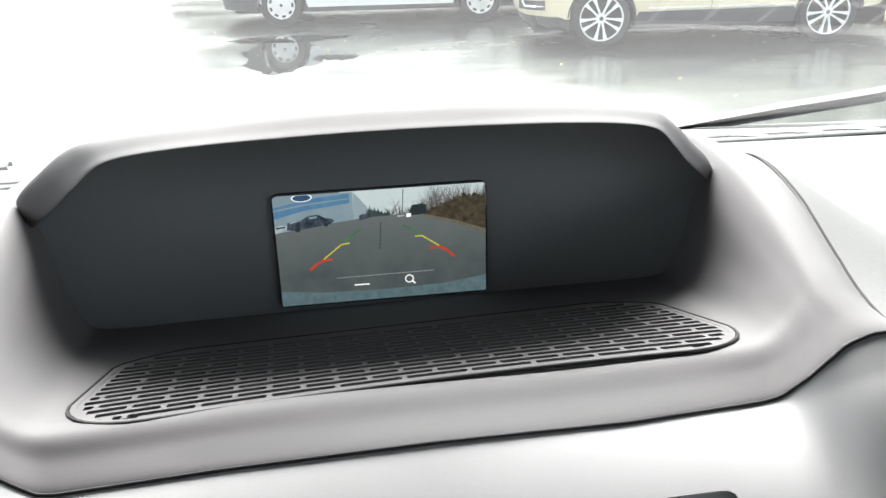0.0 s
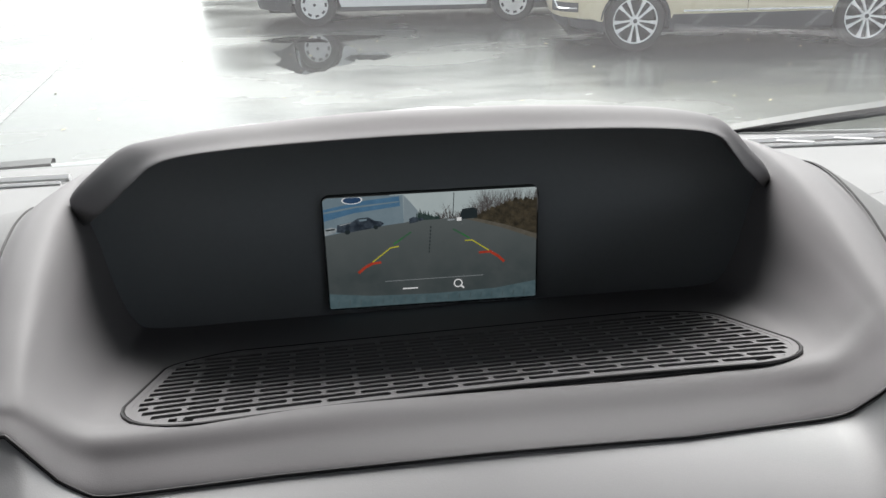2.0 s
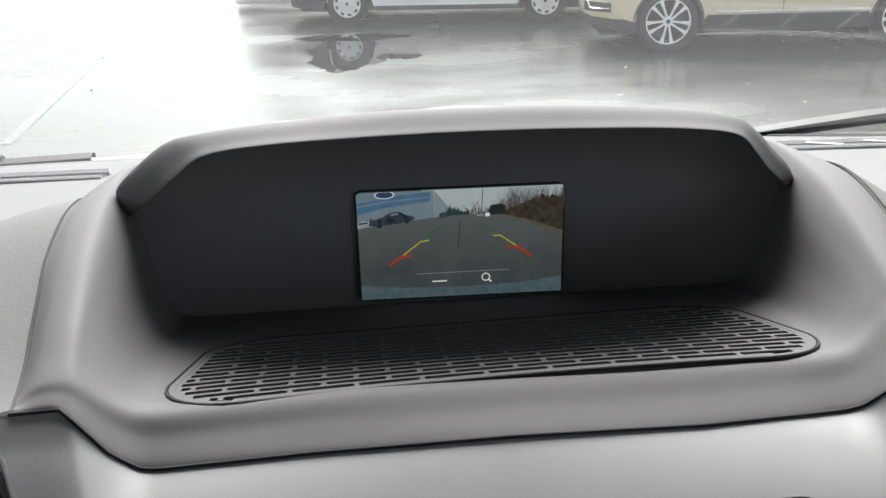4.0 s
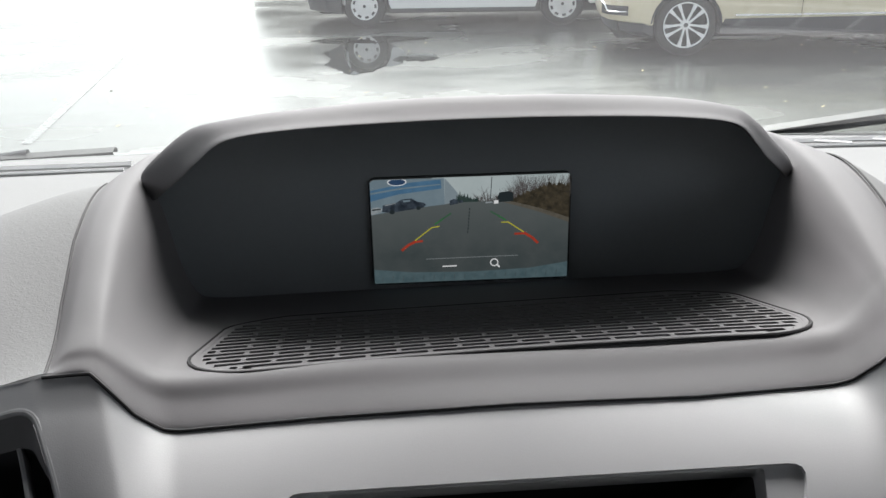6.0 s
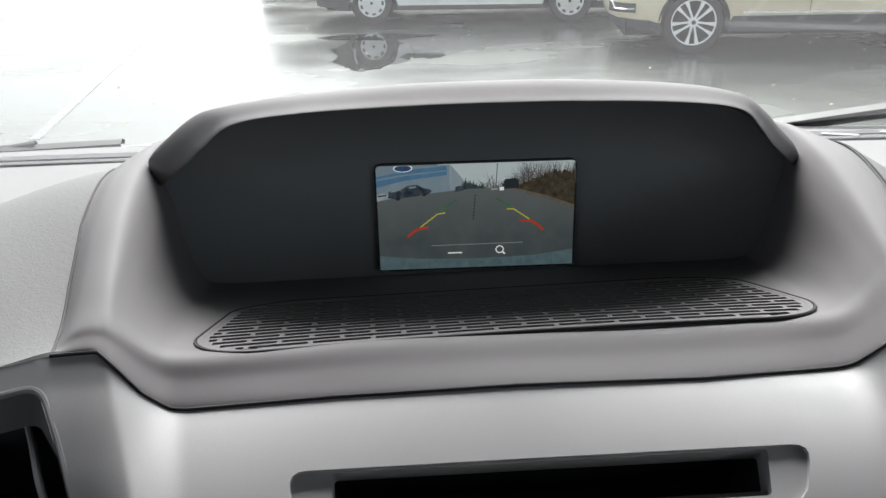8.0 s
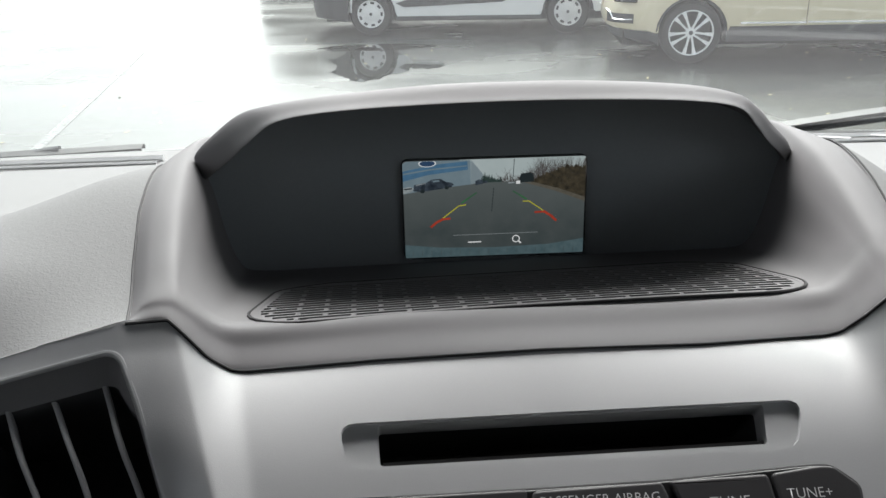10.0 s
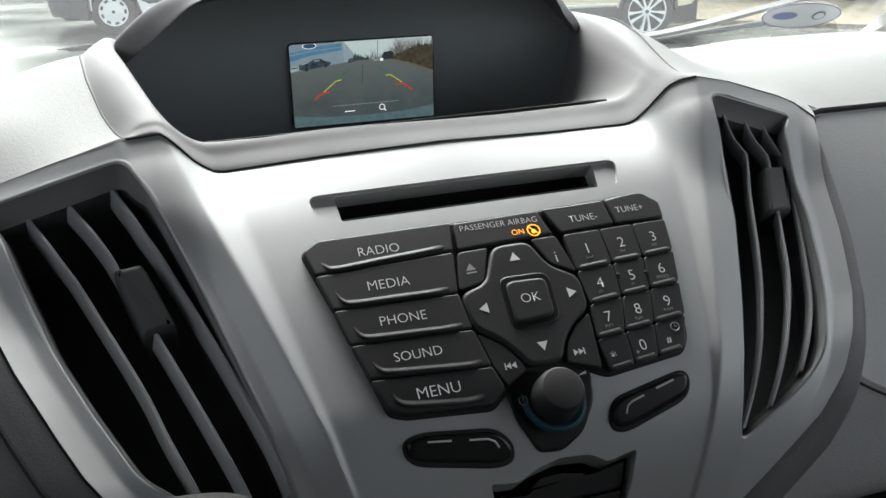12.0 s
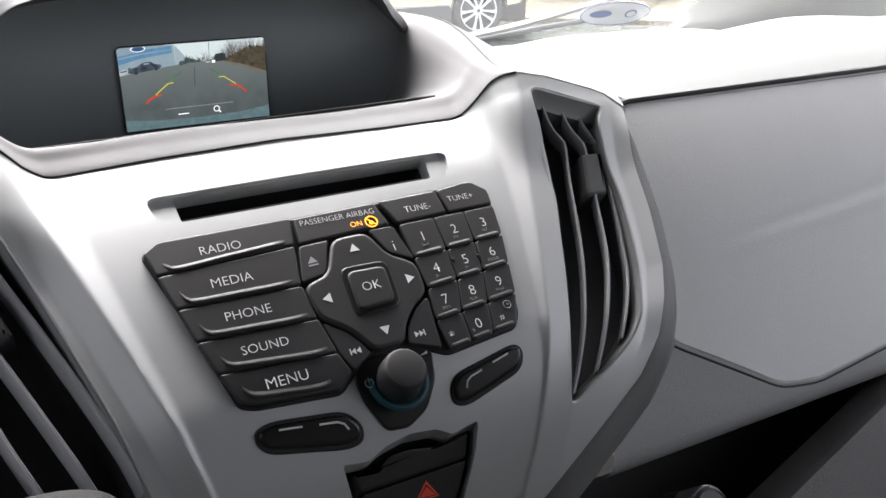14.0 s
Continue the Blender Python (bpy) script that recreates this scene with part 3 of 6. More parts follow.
def glovebox():
    g = thing("glovebox_door", "grey grained glovebox lid closed in the dashboard", "glovebox door", at=on_glove(330, 90))
    inv = Matrix.Translation(g.location).inverted()
    outline = fillet([(232, -12), (560, -11), (600, 20), (605, 120), (560, 168), (440, 186), (335, 197), (300, 192), (214, 143), (226, 104), (229, 70), (228, 30)], 9, 4)
    bm = bmesh.new()
    def swell(x, s):
        """The lid's gentle bulge, with the soft crease that serves as its pull."""
        line = 93 - 0.0785 * (x - 268)
        k = ease((x - 262) / 60)
        d = s - line
        crease = -0.45 * math.exp(-((d + 1.5) / 4.5) ** 2) + 0.40 * math.exp(-((d - 5) / 6.0) ** 2)
        return 11.0 * (1 - ((s - 92) / 106) ** 2) + k * crease
    def put(pl, n):
        return [inv @ on_glove(x, s, n + swell(x, s)) for x, s in pl]
    sheet(bm, [put(outline, -10), put(outline, -2.5), put(offset(outline, 1.0), -0.8), put(offset(outline, 3.0), 0.0)], closed=True)
    inner = offset(outline, 3.0)
    def span(s):
        xs = []
        for i in range(len(inner)):
            (xa, sa), (xb, sb) = inner[i - 1], inner[i]
            if (sa - s) * (sb - s) < 0:
                xs.append(xa + (xb - xa) * (s - sa) / (sb - sa))
        return min(xs), max(xs)
    s0, s1 = min(p[1] for p in inner) + 0.02, max(p[1] for p in inner) - 0.02
    rows = []
    for j in range(91):
        s = s0 + (s1 - s0) * j / 90
        a, b = span(s)
        rows.append([inv @ on_glove(a + (b - a) * i / 60, s, swell(a + (b - a) * i / 60, s) - 0.02) for i in range(61)])
    sheet(bm, rows)
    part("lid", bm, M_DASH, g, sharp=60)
    bm = bmesh.new()
    def edge(pts, r):
        tube(bm, put([tuple(p) for p in sampled(fillet(pts, 9, 4)[3:-3], 60)], -0.7), r, 6)
    edge([(225, 10), (233, -12.5), (560, -11.5), (601, 20)], 0.0019)
    edge([(605, 100), (605.5, 120), (560, 168.5), (440, 186.5), (335, 197.5), (300, 192.5), (213.5, 143.5)], 0.0009)
    part("gap", bm, M_SEAM, g, "dark gap round the lid")
    return g


glovebox()


def lower_tray():
    """The open shelf below the glovebox lid and the panel under it."""
    t = thing("dash_tray", "dark open shelf under the glovebox", "shelf", at=on_glove(330, 240))
    inv = Matrix.Translation(t.location).inverted()
    bm = bmesh.new()
    xs = [130 + 770 * i / 20 for i in range(21)]
    prof = [(210, -20), (214, -90), (300, -110), (300, -30)]
    sheet(bm, [[inv @ on_glove(x, s, n) for x in xs] for s, n in prof])
    part("recess", bm, M_VOID, t)
    bm = bmesh.new()
    rows = []
    for d, n in ((0, -30), (1, -6), (4, 0), (40, 3), (120, 8)):
        rows.append([inv @ on_glove(x, 262 - 0.30 * (x - 260) + d if x < 480 else 196 + d, n) for x in [200 + 700 * i / 40 for i in range(41)]])
    sheet(bm, rows)
    part("lower_panel", bm, M_LOWER, t)
    return t


lower_tray()


def power_socket():
    s = thing("power_socket", "round chrome-rimmed power socket cap under the fascia", "power socket", at=on_glove(214, 246, -4))
    z = Vector((0, -0.75, 0.66)).normalized()
    m = z.to_track_quat("Z", "Y").to_matrix().to_4x4()
    bm = bmesh.new()
    lathe(bm, [(0.0, 0.010), (0.010, 0.010), (0.0125, 0.008), (0.0135, 0.004), (0.0135, -0.03)], 32, m)
    part("cap", bm, M_BLACK, s)
    bm = bmesh.new()
    lathe(bm, [(0.0122, 0.0086), (0.0130, 0.0092), (0.0138, 0.0086), (0.0141, 0.006), (0.0141, -0.01)], 40, m, False)
    part("rim", bm, M_CHROME, s, "thin chrome rim")


power_socket()


# ---------------------------------------------------------------- display hood
hood = thing("display_hood", "dark grey soft plastic hood over the display", "display hood", at=(0, 0.10, 1.79))
HI = Matrix.Translation(hood.location).inverted()


def stations(points, per=6):
    """A smooth curve with the same number of points between each two stations."""
    p = np.array(points, float)
    t = np.concatenate([[0], np.cumsum(np.sqrt(np.linalg.norm(np.diff(p, axis=0), axis=1) + 1e-9))])
    m = np.zeros_like(p)
    for i in range(len(p)):
        lo, hi = max(i - 1, 0), min(i + 1, len(p) - 1)
        m[i] = (p[hi] - p[lo]) / (t[hi] - t[lo])
    out = []
    for i in range(len(p) - 1):
        h = t[i + 1] - t[i]
        for k in range(per):
            q = k / per
            out.append((2 * q ** 3 - 3 * q ** 2 + 1) * p[i] + (q ** 3 - 2 * q ** 2 + q) * h * m[i] + (3 * q ** 2 - 2 * q ** 3) * p[i + 1] + (q ** 3 - q ** 2) * h * m[i + 1])
    out.append(p[-1])
    return out


GRILLE = Matrix.Translation((0.004, 0.0452, 1.8013)) @ Matrix.Rotation(radians(3.2), 4, "Z") @ Matrix.Rotation(radians(-14.0), 4, "X")
GRILLE_DEPTH = 0.085


def grille_half(d):
    """The grille's half width at d behind its front edge."""
    w = 0.112 - 0.007 * max(0, d - 0.026) / 0.051
    if d < 0.026:
        w = 0.086 + 0.026 * math.sqrt(max(0, 1 - ((0.026 - d) / 0.026) ** 2))
    return w - 0.022 * (max(0, d - 0.068) / 0.017) ** 2


def grille_bow(x, d):
    return 0.007 * (1 - (x / 0.112) ** 2) * max(0, 1 - d / 0.073)


def level(x, y):
    """Height of the grille's plane."""
    gn, g0 = GRILLE.to_3x3() @ Vector((0, 0, 1)), GRILLE.translation
    return g0.z - (gn.x * (x - g0.x) + gn.y * (y - g0.y)) / gn.z


def hood_tub():
    """Floor and side wings of the hood in one soft sheet, from the fascia's edge to behind the display."""
    left = ((-145.2, -40.8), (-139, -40.9), (-132, -40.6), (-126, -36.2), (-118, -29.2), (-110.5, -25.6), (-103, -24.8), (-85, -25.5), (-45, -26.8), (0, -27.4))
    right = ((146, -43.1), (140.5, -43.5), (135, -42.9), (127.5, -40), (119.5, -35.3), (112.5, -32.6), (105, -31.5), (86, -30.1), (45, -27.9))
    front = [on(u, v, 0.3, False) for u, v in left + right[::-1]]
    rows = [[p + Vector((0, 0.001, -0.004)) for p in front], front]
    deep = (0.03, 0.06, 0.10, 0.14, 0.18, 0.22, 0.25, 0.28)
    for y in (0.0455, 0.056, 0.068, 0.085, 0.105, 0.125, 0.145, 0.165, 0.185, 0.21, 0.235, 0.26):
        halves = []
        for q in (-1, 1):
            yy = y + 0.0064 * q * max(0, 1 - (y - 0.05) / 0.08)
            xr = float(np.interp(yy, deep, (0.1307, 0.1362, 0.1430, 0.1486, 0.1530, 0.1555, 0.150, 0.140)))
            zr = float(np.interp(yy, deep, (1.8132, 1.8199, 1.8256, 1.8289, 1.8298, 1.8285, 1.822, 1.810)))
            xs = seam_x(yy) if yy < 0.19 else xr + 0.014
            zs = (pad_z(q, xs, yy) if yy < 0.19 else dash_z(xs, yy, q > 0)) - 0.0006
            k = ease((yy - 0.05) / 0.10)
            foot = [level(q * (xr - d), yy) for d in (0.0265, 0.0185)]
            h = zr - foot[0]
            pts = [(xs, zs), (0.5 * (xs + xr), 0.32 * zs + 0.68 * zr + 0.0012), (xr - 0.001, zr - 0.0004),
                   (xr - 0.0058 - 0.002 * k, foot[0] + 0.74 * h), (xr - 0.0122 - 0.0005 * k, foot[0] + 0.32 * h), (xr - 0.0185, foot[1] + 0.065 * h), (xr - 0.0265, foot[0] - 0.0003)]
            pts += [(x, level(q * x, yy) - 0.0006) for x in (0.085, 0.045)]
            halves.append([Vector((q * x, yy - 0.0064 * q * max(0, 1 - (y - 0.05) / 0.08) * (1 - x / 0.13) * (x < 0.13), z)) for x, z in pts])
        rows.append(halves[0] + [Vector((0, y, level(0, y) - 0.0006))] + halves[1][::-1])
    strip = [a.lerp(b, 0.55) for a, b in zip(rows[1], rows[2])]
    rows.insert(2, strip)
    grid = [stations([HI @ p for p in r], 9) for r in rows]
    cols = [stations(c, 8) for c in zip(*grid)]
    bm = bmesh.new()
    sheet(bm, [[c[k] for c in cols] for k in range(len(cols[0]))])
    # the grille's opening
    inv = (HI @ GRILLE).inverted()
    gone = []
    for f in bm.faces:
        p = inv @ f.calc_center_median()
        d = p.y - grille_bow(p.x, max(p.y, 0))
        if 0.0030 < d < GRILLE_DEPTH - 0.003 and abs(p.x) < grille_half(d) - 0.0025:
            gone.append(f)
    bmesh.ops.delete(bm, geom=gone, context="FACES")
    return part("floor_pad", bm, M_HOOD, hood, sharp=80)


hood_tub()


def hood_visor():
    """The brow over the display: a broad rounded lip that sits between the wings."""
    edge = [(0.1515, 0.1790, 1.8170), (0.1450, 0.1695, 1.8195), (0.1370, 0.1610, 1.8262), (0.1275, 0.1535, 1.8343), (0.1180, 0.1435, 1.8435), (0.1020, 0.1270, 1.8565), (0.0770, 0.1170, 1.8624), (0.0380, 0.1130, 1.8649), (0, 0.1120, 1.8656)]
    outer_l = [(0.1525, 0.1800, 1.8180), (0.1490, 0.1712, 1.8240), (0.1492, 0.1715, 1.8315), (0.1377, 0.1700, 1.8426), (0.1241, 0.1650, 1.8525), (0.1072, 0.1500, 1.8594), (0.0812, 0.1380, 1.8652), (0.0361, 0.1320, 1.8697), (0, 0.1300, 1.8707)]
    outer_r = [(0.1525, 0.1800, 1.8180), (0.1478, 0.1715, 1.8235), (0.1440, 0.1715, 1.8300), (0.1345, 0.1690, 1.8390), (0.1245, 0.1620, 1.8480), (0.1085, 0.1500, 1.8580), (0.0795, 0.1380, 1.8656), (0.0361, 0.1320, 1.8697), (0, 0.1300, 1.8707)]
    inside = [(0.1530, 0.1815, 1.8120), (0.1480, 0.1805, 1.8165), (0.1425, 0.1800, 1.8238), (0.1335, 0.1800, 1.8320), (0.1240, 0.1800, 1.8412), (0.1035, 0.1800, 1.8485), (0.0755, 0.1800, 1.8528), (0.0370, 0.1800, 1.8550), (0, 0.1800, 1.8560)]
    def blend(a, b, t, shift=(0, 0, 0)):
        return [tuple(pa[i] * (1 - t) + pb[i] * t + shift[i] for i in range(3)) for pa, pb in zip(a, b)]
    rows = []
    halves = []
    for q, outer in ((-1, outer_l), (1, outer_r)):
        roll = blend(edge, inside, 0.14, (-0.0004, 0, 0.0004))
        mid = blend(edge, inside, 0.5, (0, 0, 0.0012))
        low_face = blend(edge, outer, 0.30, (0, -0.0012, 0.0003))
        high_face = blend(edge, outer, 0.72, (0.0004, -0.0014, 0.0011))
        back = [(x - 0.003, y + 0.012, z - 0.0034) for x, y, z in outer]
        roof = [(x * 0.97, 0.200 + 0.012 * (1 - x / 0.15), z - 0.31 * (0.206 - y)) for x, y, z in outer]
        tail = [(x * 0.90, 0.268, 1.806) for x, y, z in outer]
        halves.append([[(q * x if x > 0 else 0.0, y, z) for x, y, z in c] for c in (inside, mid, roll, edge, low_face, high_face, outer, back, roof, tail)])
    for l, r in zip(*halves):
        rows.append(stations([HI @ Vector(p) for p in l + r[-2::-1]], 7))
    cols = [stations(c, 5) for c in zip(*rows)]
    bm = bmesh.new()
    sheet(bm, [[c[k] for c in cols] for k in range(len(cols[0]))])
    return part("brow", bm, M_HOOD, hood, "thick rounded brow", sharp=80)


hood_visor()


def hood_back():
    bm = bmesh.new()
    pts = [(-0.147, 1.740), (0.147, 1.740), (0.149, 1.815), (0.136, 1.831), (0.122, 1.8435), (0.104, 1.8500), (0.08, 1.8535), (0, 1.8575), (-0.08, 1.8535), (-0.104, 1.8500), (-0.122, 1.8435), (-0.136, 1.831), (-0.149, 1.815)]
    a = [bm.verts.new(HI @ Vector((x, 0.1795, z))) for x, z in pts]
    b = [bm.verts.new(HI @ Vector((x, 0.190, z))) for x, z in pts]
    bm.faces.new(a)
    bm.faces.new(b)
    for i in range(len(a)):
        j = (i + 1) % len(a)
        bm.faces.new((a[i], a[j], b[j], b[i]))
    return part("back_panel", bm, M_PANEL, hood, "black display surround", smooth=False)


hood_back()


def hood_seams():
    for s in (-1, 1):
        bm = bmesh.new()
        y0 = rim_point(s, 0.1445).y + 0.001
        pts = [(s * seam_x(y), y, pad_z(s, seam_x(y), y)) for y in np.linspace(y0, 0.185, 50)]
        tube(bm, [HI @ Vector(p) for p in pts], 0.0006, 6)
        part("seam", bm, M_SEAM, hood)
    bm = bmesh.new()
    pts = [on(u, v, 0.3, False) for u, v in sampled([(u, v) for u, v in TOP if abs(u) < 147], 160)]
    tube(bm, [HI @ p for p in pts], 0.0006, 6)
    part("seam", bm, M_SEAM, hood)


hood_seams()


def speaker_grille():
    """A plate with staggered slots let into the hood's floor."""
    m = HI @ GRILLE
    depth, half = GRILLE_DEPTH, grille_half
    def at(x, d, h):
        return m @ Vector((x, d + grille_bow(x, max(d, 0)), h))
    ds = [0, 0.0006, 0.002, 0.004, 0.007, 0.011, 0.016, 0.021, 0.026, 0.04, 0.055, 0.068, 0.073, 0.078, 0.082, depth]
    def loop(grow, h):
        back = [(half(depth) * t, depth) for t in np.linspace(0.9, -0.9, 15)]
        ring = [(half(d), d) for d in ds] + back + [(-half(d), d) for d in ds[::-1]] + [(half(0) * t, 0) for t in np.linspace(-0.9, 0.9, 15)]
        return [at(x, d, h) for x, d in offset(ring, -grow)]
    g = bmesh.new()
    tube(g, loop(0.0006, 0.0002) + loop(0.0006, 0.0002)[:1], 0.0007, 6, False)
    part("grille_gap", g, M_SEAM, hood, "dark line round the grille")
    # black sheet close under the plate paints the shade behind its slots
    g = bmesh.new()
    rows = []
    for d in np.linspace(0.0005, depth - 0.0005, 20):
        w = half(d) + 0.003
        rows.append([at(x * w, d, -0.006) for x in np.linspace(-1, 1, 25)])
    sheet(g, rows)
    part("grille_well", g, M_VOID, hood, "black sheet standing in for the shade behind the grille")
    # the plate itself: bars between the rows, bridges across them
    g = bmesh.new()
    top, foot = 0.0005, -0.0020
    rows_n, first, pitch, slot_w = 15, 0.0058, 0.00505, 0.0032
    def bar(x0, x1, d0, d1, segs):
        lo, hi = [[], []], [[], []]
        for i in range(segs + 1):
            x = x0 + (x1 - x0) * i / segs
            for k, d in ((0, d0), (1, d1)):
                lo[k].append(at(x, d, foot))
                hi[k].append(at(x, d, top))
        sheet(g, [lo[0], hi[0], hi[1], lo[1]])
    def bridge(x, d0, d1):
        """Bridges flare where they meet the bars, so that the slots end round."""
        lo, hi, lo2, hi2 = [], [], [], []
        for i in range(7):
            t = i / 6
            hw = 0.0007 + 0.0006 * abs(2 * t - 1) ** 2.2
            d = d0 + (d1 - d0) * t
            lo.append(at(x - hw, d, foot)), hi.append(at(x - hw, d, top)), hi2.append(at(x + hw, d, top)), lo2.append(at(x + hw, d, foot))
        sheet(g, [lo, hi, hi2, lo2])
    edges = [(first + pitch * r - slot_w / 2, first + pitch * r + slot_w / 2) for r in range(rows_n)]
    bounds = [(0.0002, edges[0][0])] + [(edges[i][1], edges[i + 1][0]) for i in range(rows_n - 1)] + [(edges[-1][1], depth - 0.0004)]
    for d0, d1 in bounds:
        w = min(half(d0), half(d1)) - 0.0003
        bar(-w, w, d0, d1, 40)
        # the plate's rounded back corners
        if half(d1) < half(d0) - 0.004:
            for q in (-1, 1):
                for k in range(4):
                    e0, e1 = d0 + (d1 - d0) * k / 4, d0 + (d1 - d0) * (k + 1) / 4
                    a, b = sorted((q * (w - 0.001), q * half(e1)))
                    bar(a, b, e0, e1, 2)
    for r, (d0, d1) in enumerate(edges):
        w = min(half(d0), half(d1)) - 0.0003
        x = -0.2 + (0.0107 if r % 2 else 0.0)
        while x < w - 0.006:
            if x > -w + 0.006:
                bridge(x, d0, d1)
            x += 0.0214
        for q in (-1, 1):
            a, b = sorted((q * w, q * (w - 0.0035)))
            bar(a, b, d0, d1, 2)
    sheet(g, [loop(-0.0001, foot), loop(-0.0001, top + 0.0001), loop(-0.0020, top + 0.0001), loop(-0.0021, foot)], closed=True)
    part("grille_plate", g, M_HOOD, hood, "slotted speaker grille", smooth=False)


speaker_grille()

# ---------------------------------------------------------------- the display and its picture
display = thing("display_screen", "small lit display showing a reversing camera picture", "display", at=(-0.0015, 0.178, 1.7965))
SW, SH = 0.0935, 0.0525


def glow(name, colour, strength=0.35, colour2=None, scale=60.0, contrast=1.0, high=None):
    """A lit patch of the display: two tones by noise, and a third towards the picture's top."""
    m = bpy.data.materials.new(name)
    m.use_nodes = True
    nt = m.node_tree
    b = nt.nodes["Principled BSDF"]
    b.inputs["Base Color"].default_value = (0.01, 0.01, 0.01, 1)
    b.inputs["Roughness"].default_value = 0.3
    b.inputs["Emission Strength"].default_value = 0.9 * strength
    if colour2:
        co = nt.nodes.new("ShaderNodeTexCoord")
        n = nt.nodes.new("ShaderNodeTexNoise")
        n.inputs["Scale"].default_value, n.inputs["Detail"].default_value = scale, 9
        n.inputs["Roughness"].default_value = 0.65
        nt.links.new(co.outputs["Object"], n.inputs["Vector"])
        r = nt.nodes.new("ShaderNodeValToRGB")
        r.color_ramp.elements[0].position, r.color_ramp.elements[0].color = 0.5 - 0.2 / contrast, (*colour, 1)
        r.color_ramp.elements[1].position, r.color_ramp.elements[1].color = 0.5 + 0.2 / contrast, (*colour2, 1)
        nt.links.new(n.outputs["Fac"], r.inputs[0])
        out = r.outputs[0]
        if high:
            xyz = nt.nodes.new("ShaderNodeSeparateXYZ")
            nt.links.new(co.outputs["Object"], xyz.inputs[0])
            span = nt.nodes.new("ShaderNodeMapRange")
            span.inputs["From Min"].default_value, span.inputs["From Max"].default_value = -0.012, 0.016
            nt.links.new(xyz.outputs["Z"], span.inputs["Value"])
            mix = nt.nodes.new("ShaderNodeMix")
            mix.data_type = "RGBA"
            nt.links.new(span.outputs[0], mix.inputs[0])
            nt.links.new(out, mix.inputs[6])
            mix.inputs[7].default_value = (*high, 1)
            out = mix.outputs[2]
        nt.links.new(out, b.inputs["Emission Color"])
    else:
        b.inputs["Emission Color"].default_value = (*colour, 1)
    return m


G = 0.17
GL = {
    "sky": glow("picture_sky", (0.38, 0.46, 0.45), 1.0 * G, (0.47, 0.54, 0.53), 40),
    "road": glow("picture_road", (0.045, 0.060, 0.060), 1.0 * G, (0.075, 0.088, 0.086), 60, 1.0, (0.105, 0.122, 0.118)),
    "wall": glow("picture_wall", (0.14, 0.20, 0.23), 1.0 * G, (0.20, 0.27, 0.30), 70),
    "blue": glow("picture_blue_band", (0.05, 0.13, 0.22), 1.0 * G, (0.09, 0.20, 0.31), 90),
    "navy": glow("picture_emblem_blue", (0.02, 0.05, 0.11), 1.0 * G, (0.03, 0.07, 0.14), 200),
    "end": glow("picture_gable", (0.20, 0.26, 0.28), 1.0 * G, (0.25, 0.31, 0.33), 60),
    "car": glow("picture_car", (0.012, 0.018, 0.026), 1.0 * G, (0.06, 0.08, 0.10), 420, 1.4),
    "white": glow("picture_white", (0.80, 0.82, 0.80), 1.0 * G),
    "pale": glow("picture_pale_car", (0.20, 0.24, 0.25), 1.0 * G, (0.40, 0.44, 0.44), 500),
    "tree": glow("picture_tree", (0.012, 0.028, 0.026), 1.0 * G, (0.05, 0.075, 0.065), 600),
    "hedge": glow("picture_hedge", (0.022, 0.020, 0.014), 1.0 * G, (0.070, 0.058, 0.036), 420, 1.2),
    "twig": glow("picture_thicket", (0.05, 0.045, 0.043), 1.0 * G, (0.12, 0.115, 0.11), 900),
    "bank": glow("picture_bank", (0.075, 0.070, 0.052), 1.0 * G, (0.13, 0.12, 0.095), 300),
    "bumper": glow("picture_bumper", (0.055, 0.095, 0.105), 1.0 * G, (0.095, 0.145, 0.155), 260),
    "red": glow("picture_red_line", (0.30, 0.035, 0.018), 1.0 * G, (0.46, 0.055, 0.028), 350),
    "yellow": glow("picture_yellow_line", (0.42, 0.40, 0.03), 1.0 * G, (0.55, 0.50, 0.04), 350),
    "green": glow("picture_green_line", (0.025, 0.13, 0.04), 1.0 * G, (0.03, 0.19, 0.05), 350),
    "dim": glow("picture_dim_green_line", (0.045, 0.095, 0.06), 1.0 * G, (0.04, 0.13, 0.06), 350),
    "dark": glow("picture_dark_line", (0.018, 0.026, 0.028), 1.0 * G),
    "line": glow("picture_grey_line", (0.26, 0.29, 0.29), 1.0 * G),
}


def sp(x, y, k):
    """A point of the picture: x, y from 0 to 1, on layer k."""
    return Vector(((x - 0.5) * SW, -0.0003 - 0.00012 * k, (y - 0.5) * SH))


def picture(name, key, pts, k):
    bm = bmesh.new()
    bm.faces.new([bm.verts.new(sp(x, y, k)) for x, y in pts])
    return part(name, bm, GL[key], display, smooth=False)


def stroke(name, key, pts, w, k):
    bm = bmesh.new()
    asp = SH / SW
    for (x0, y0), (x1, y1) in zip(pts[:-1], pts[1:]):
        d = Vector((x1 - x0, (y1 - y0) * asp)).normalized()
        nx, ny = -d.y * w, d.x * w / asp
        bm.faces.new([bm.verts.new(sp(x, y, k)) for x, y in ((x0 - nx, y0 - ny), (x1 - nx, y1 - ny), (x1 + nx, y1 + ny), (x0 + nx, y0 + ny))])
    return part(name, bm, GL[key], display, smooth=False)


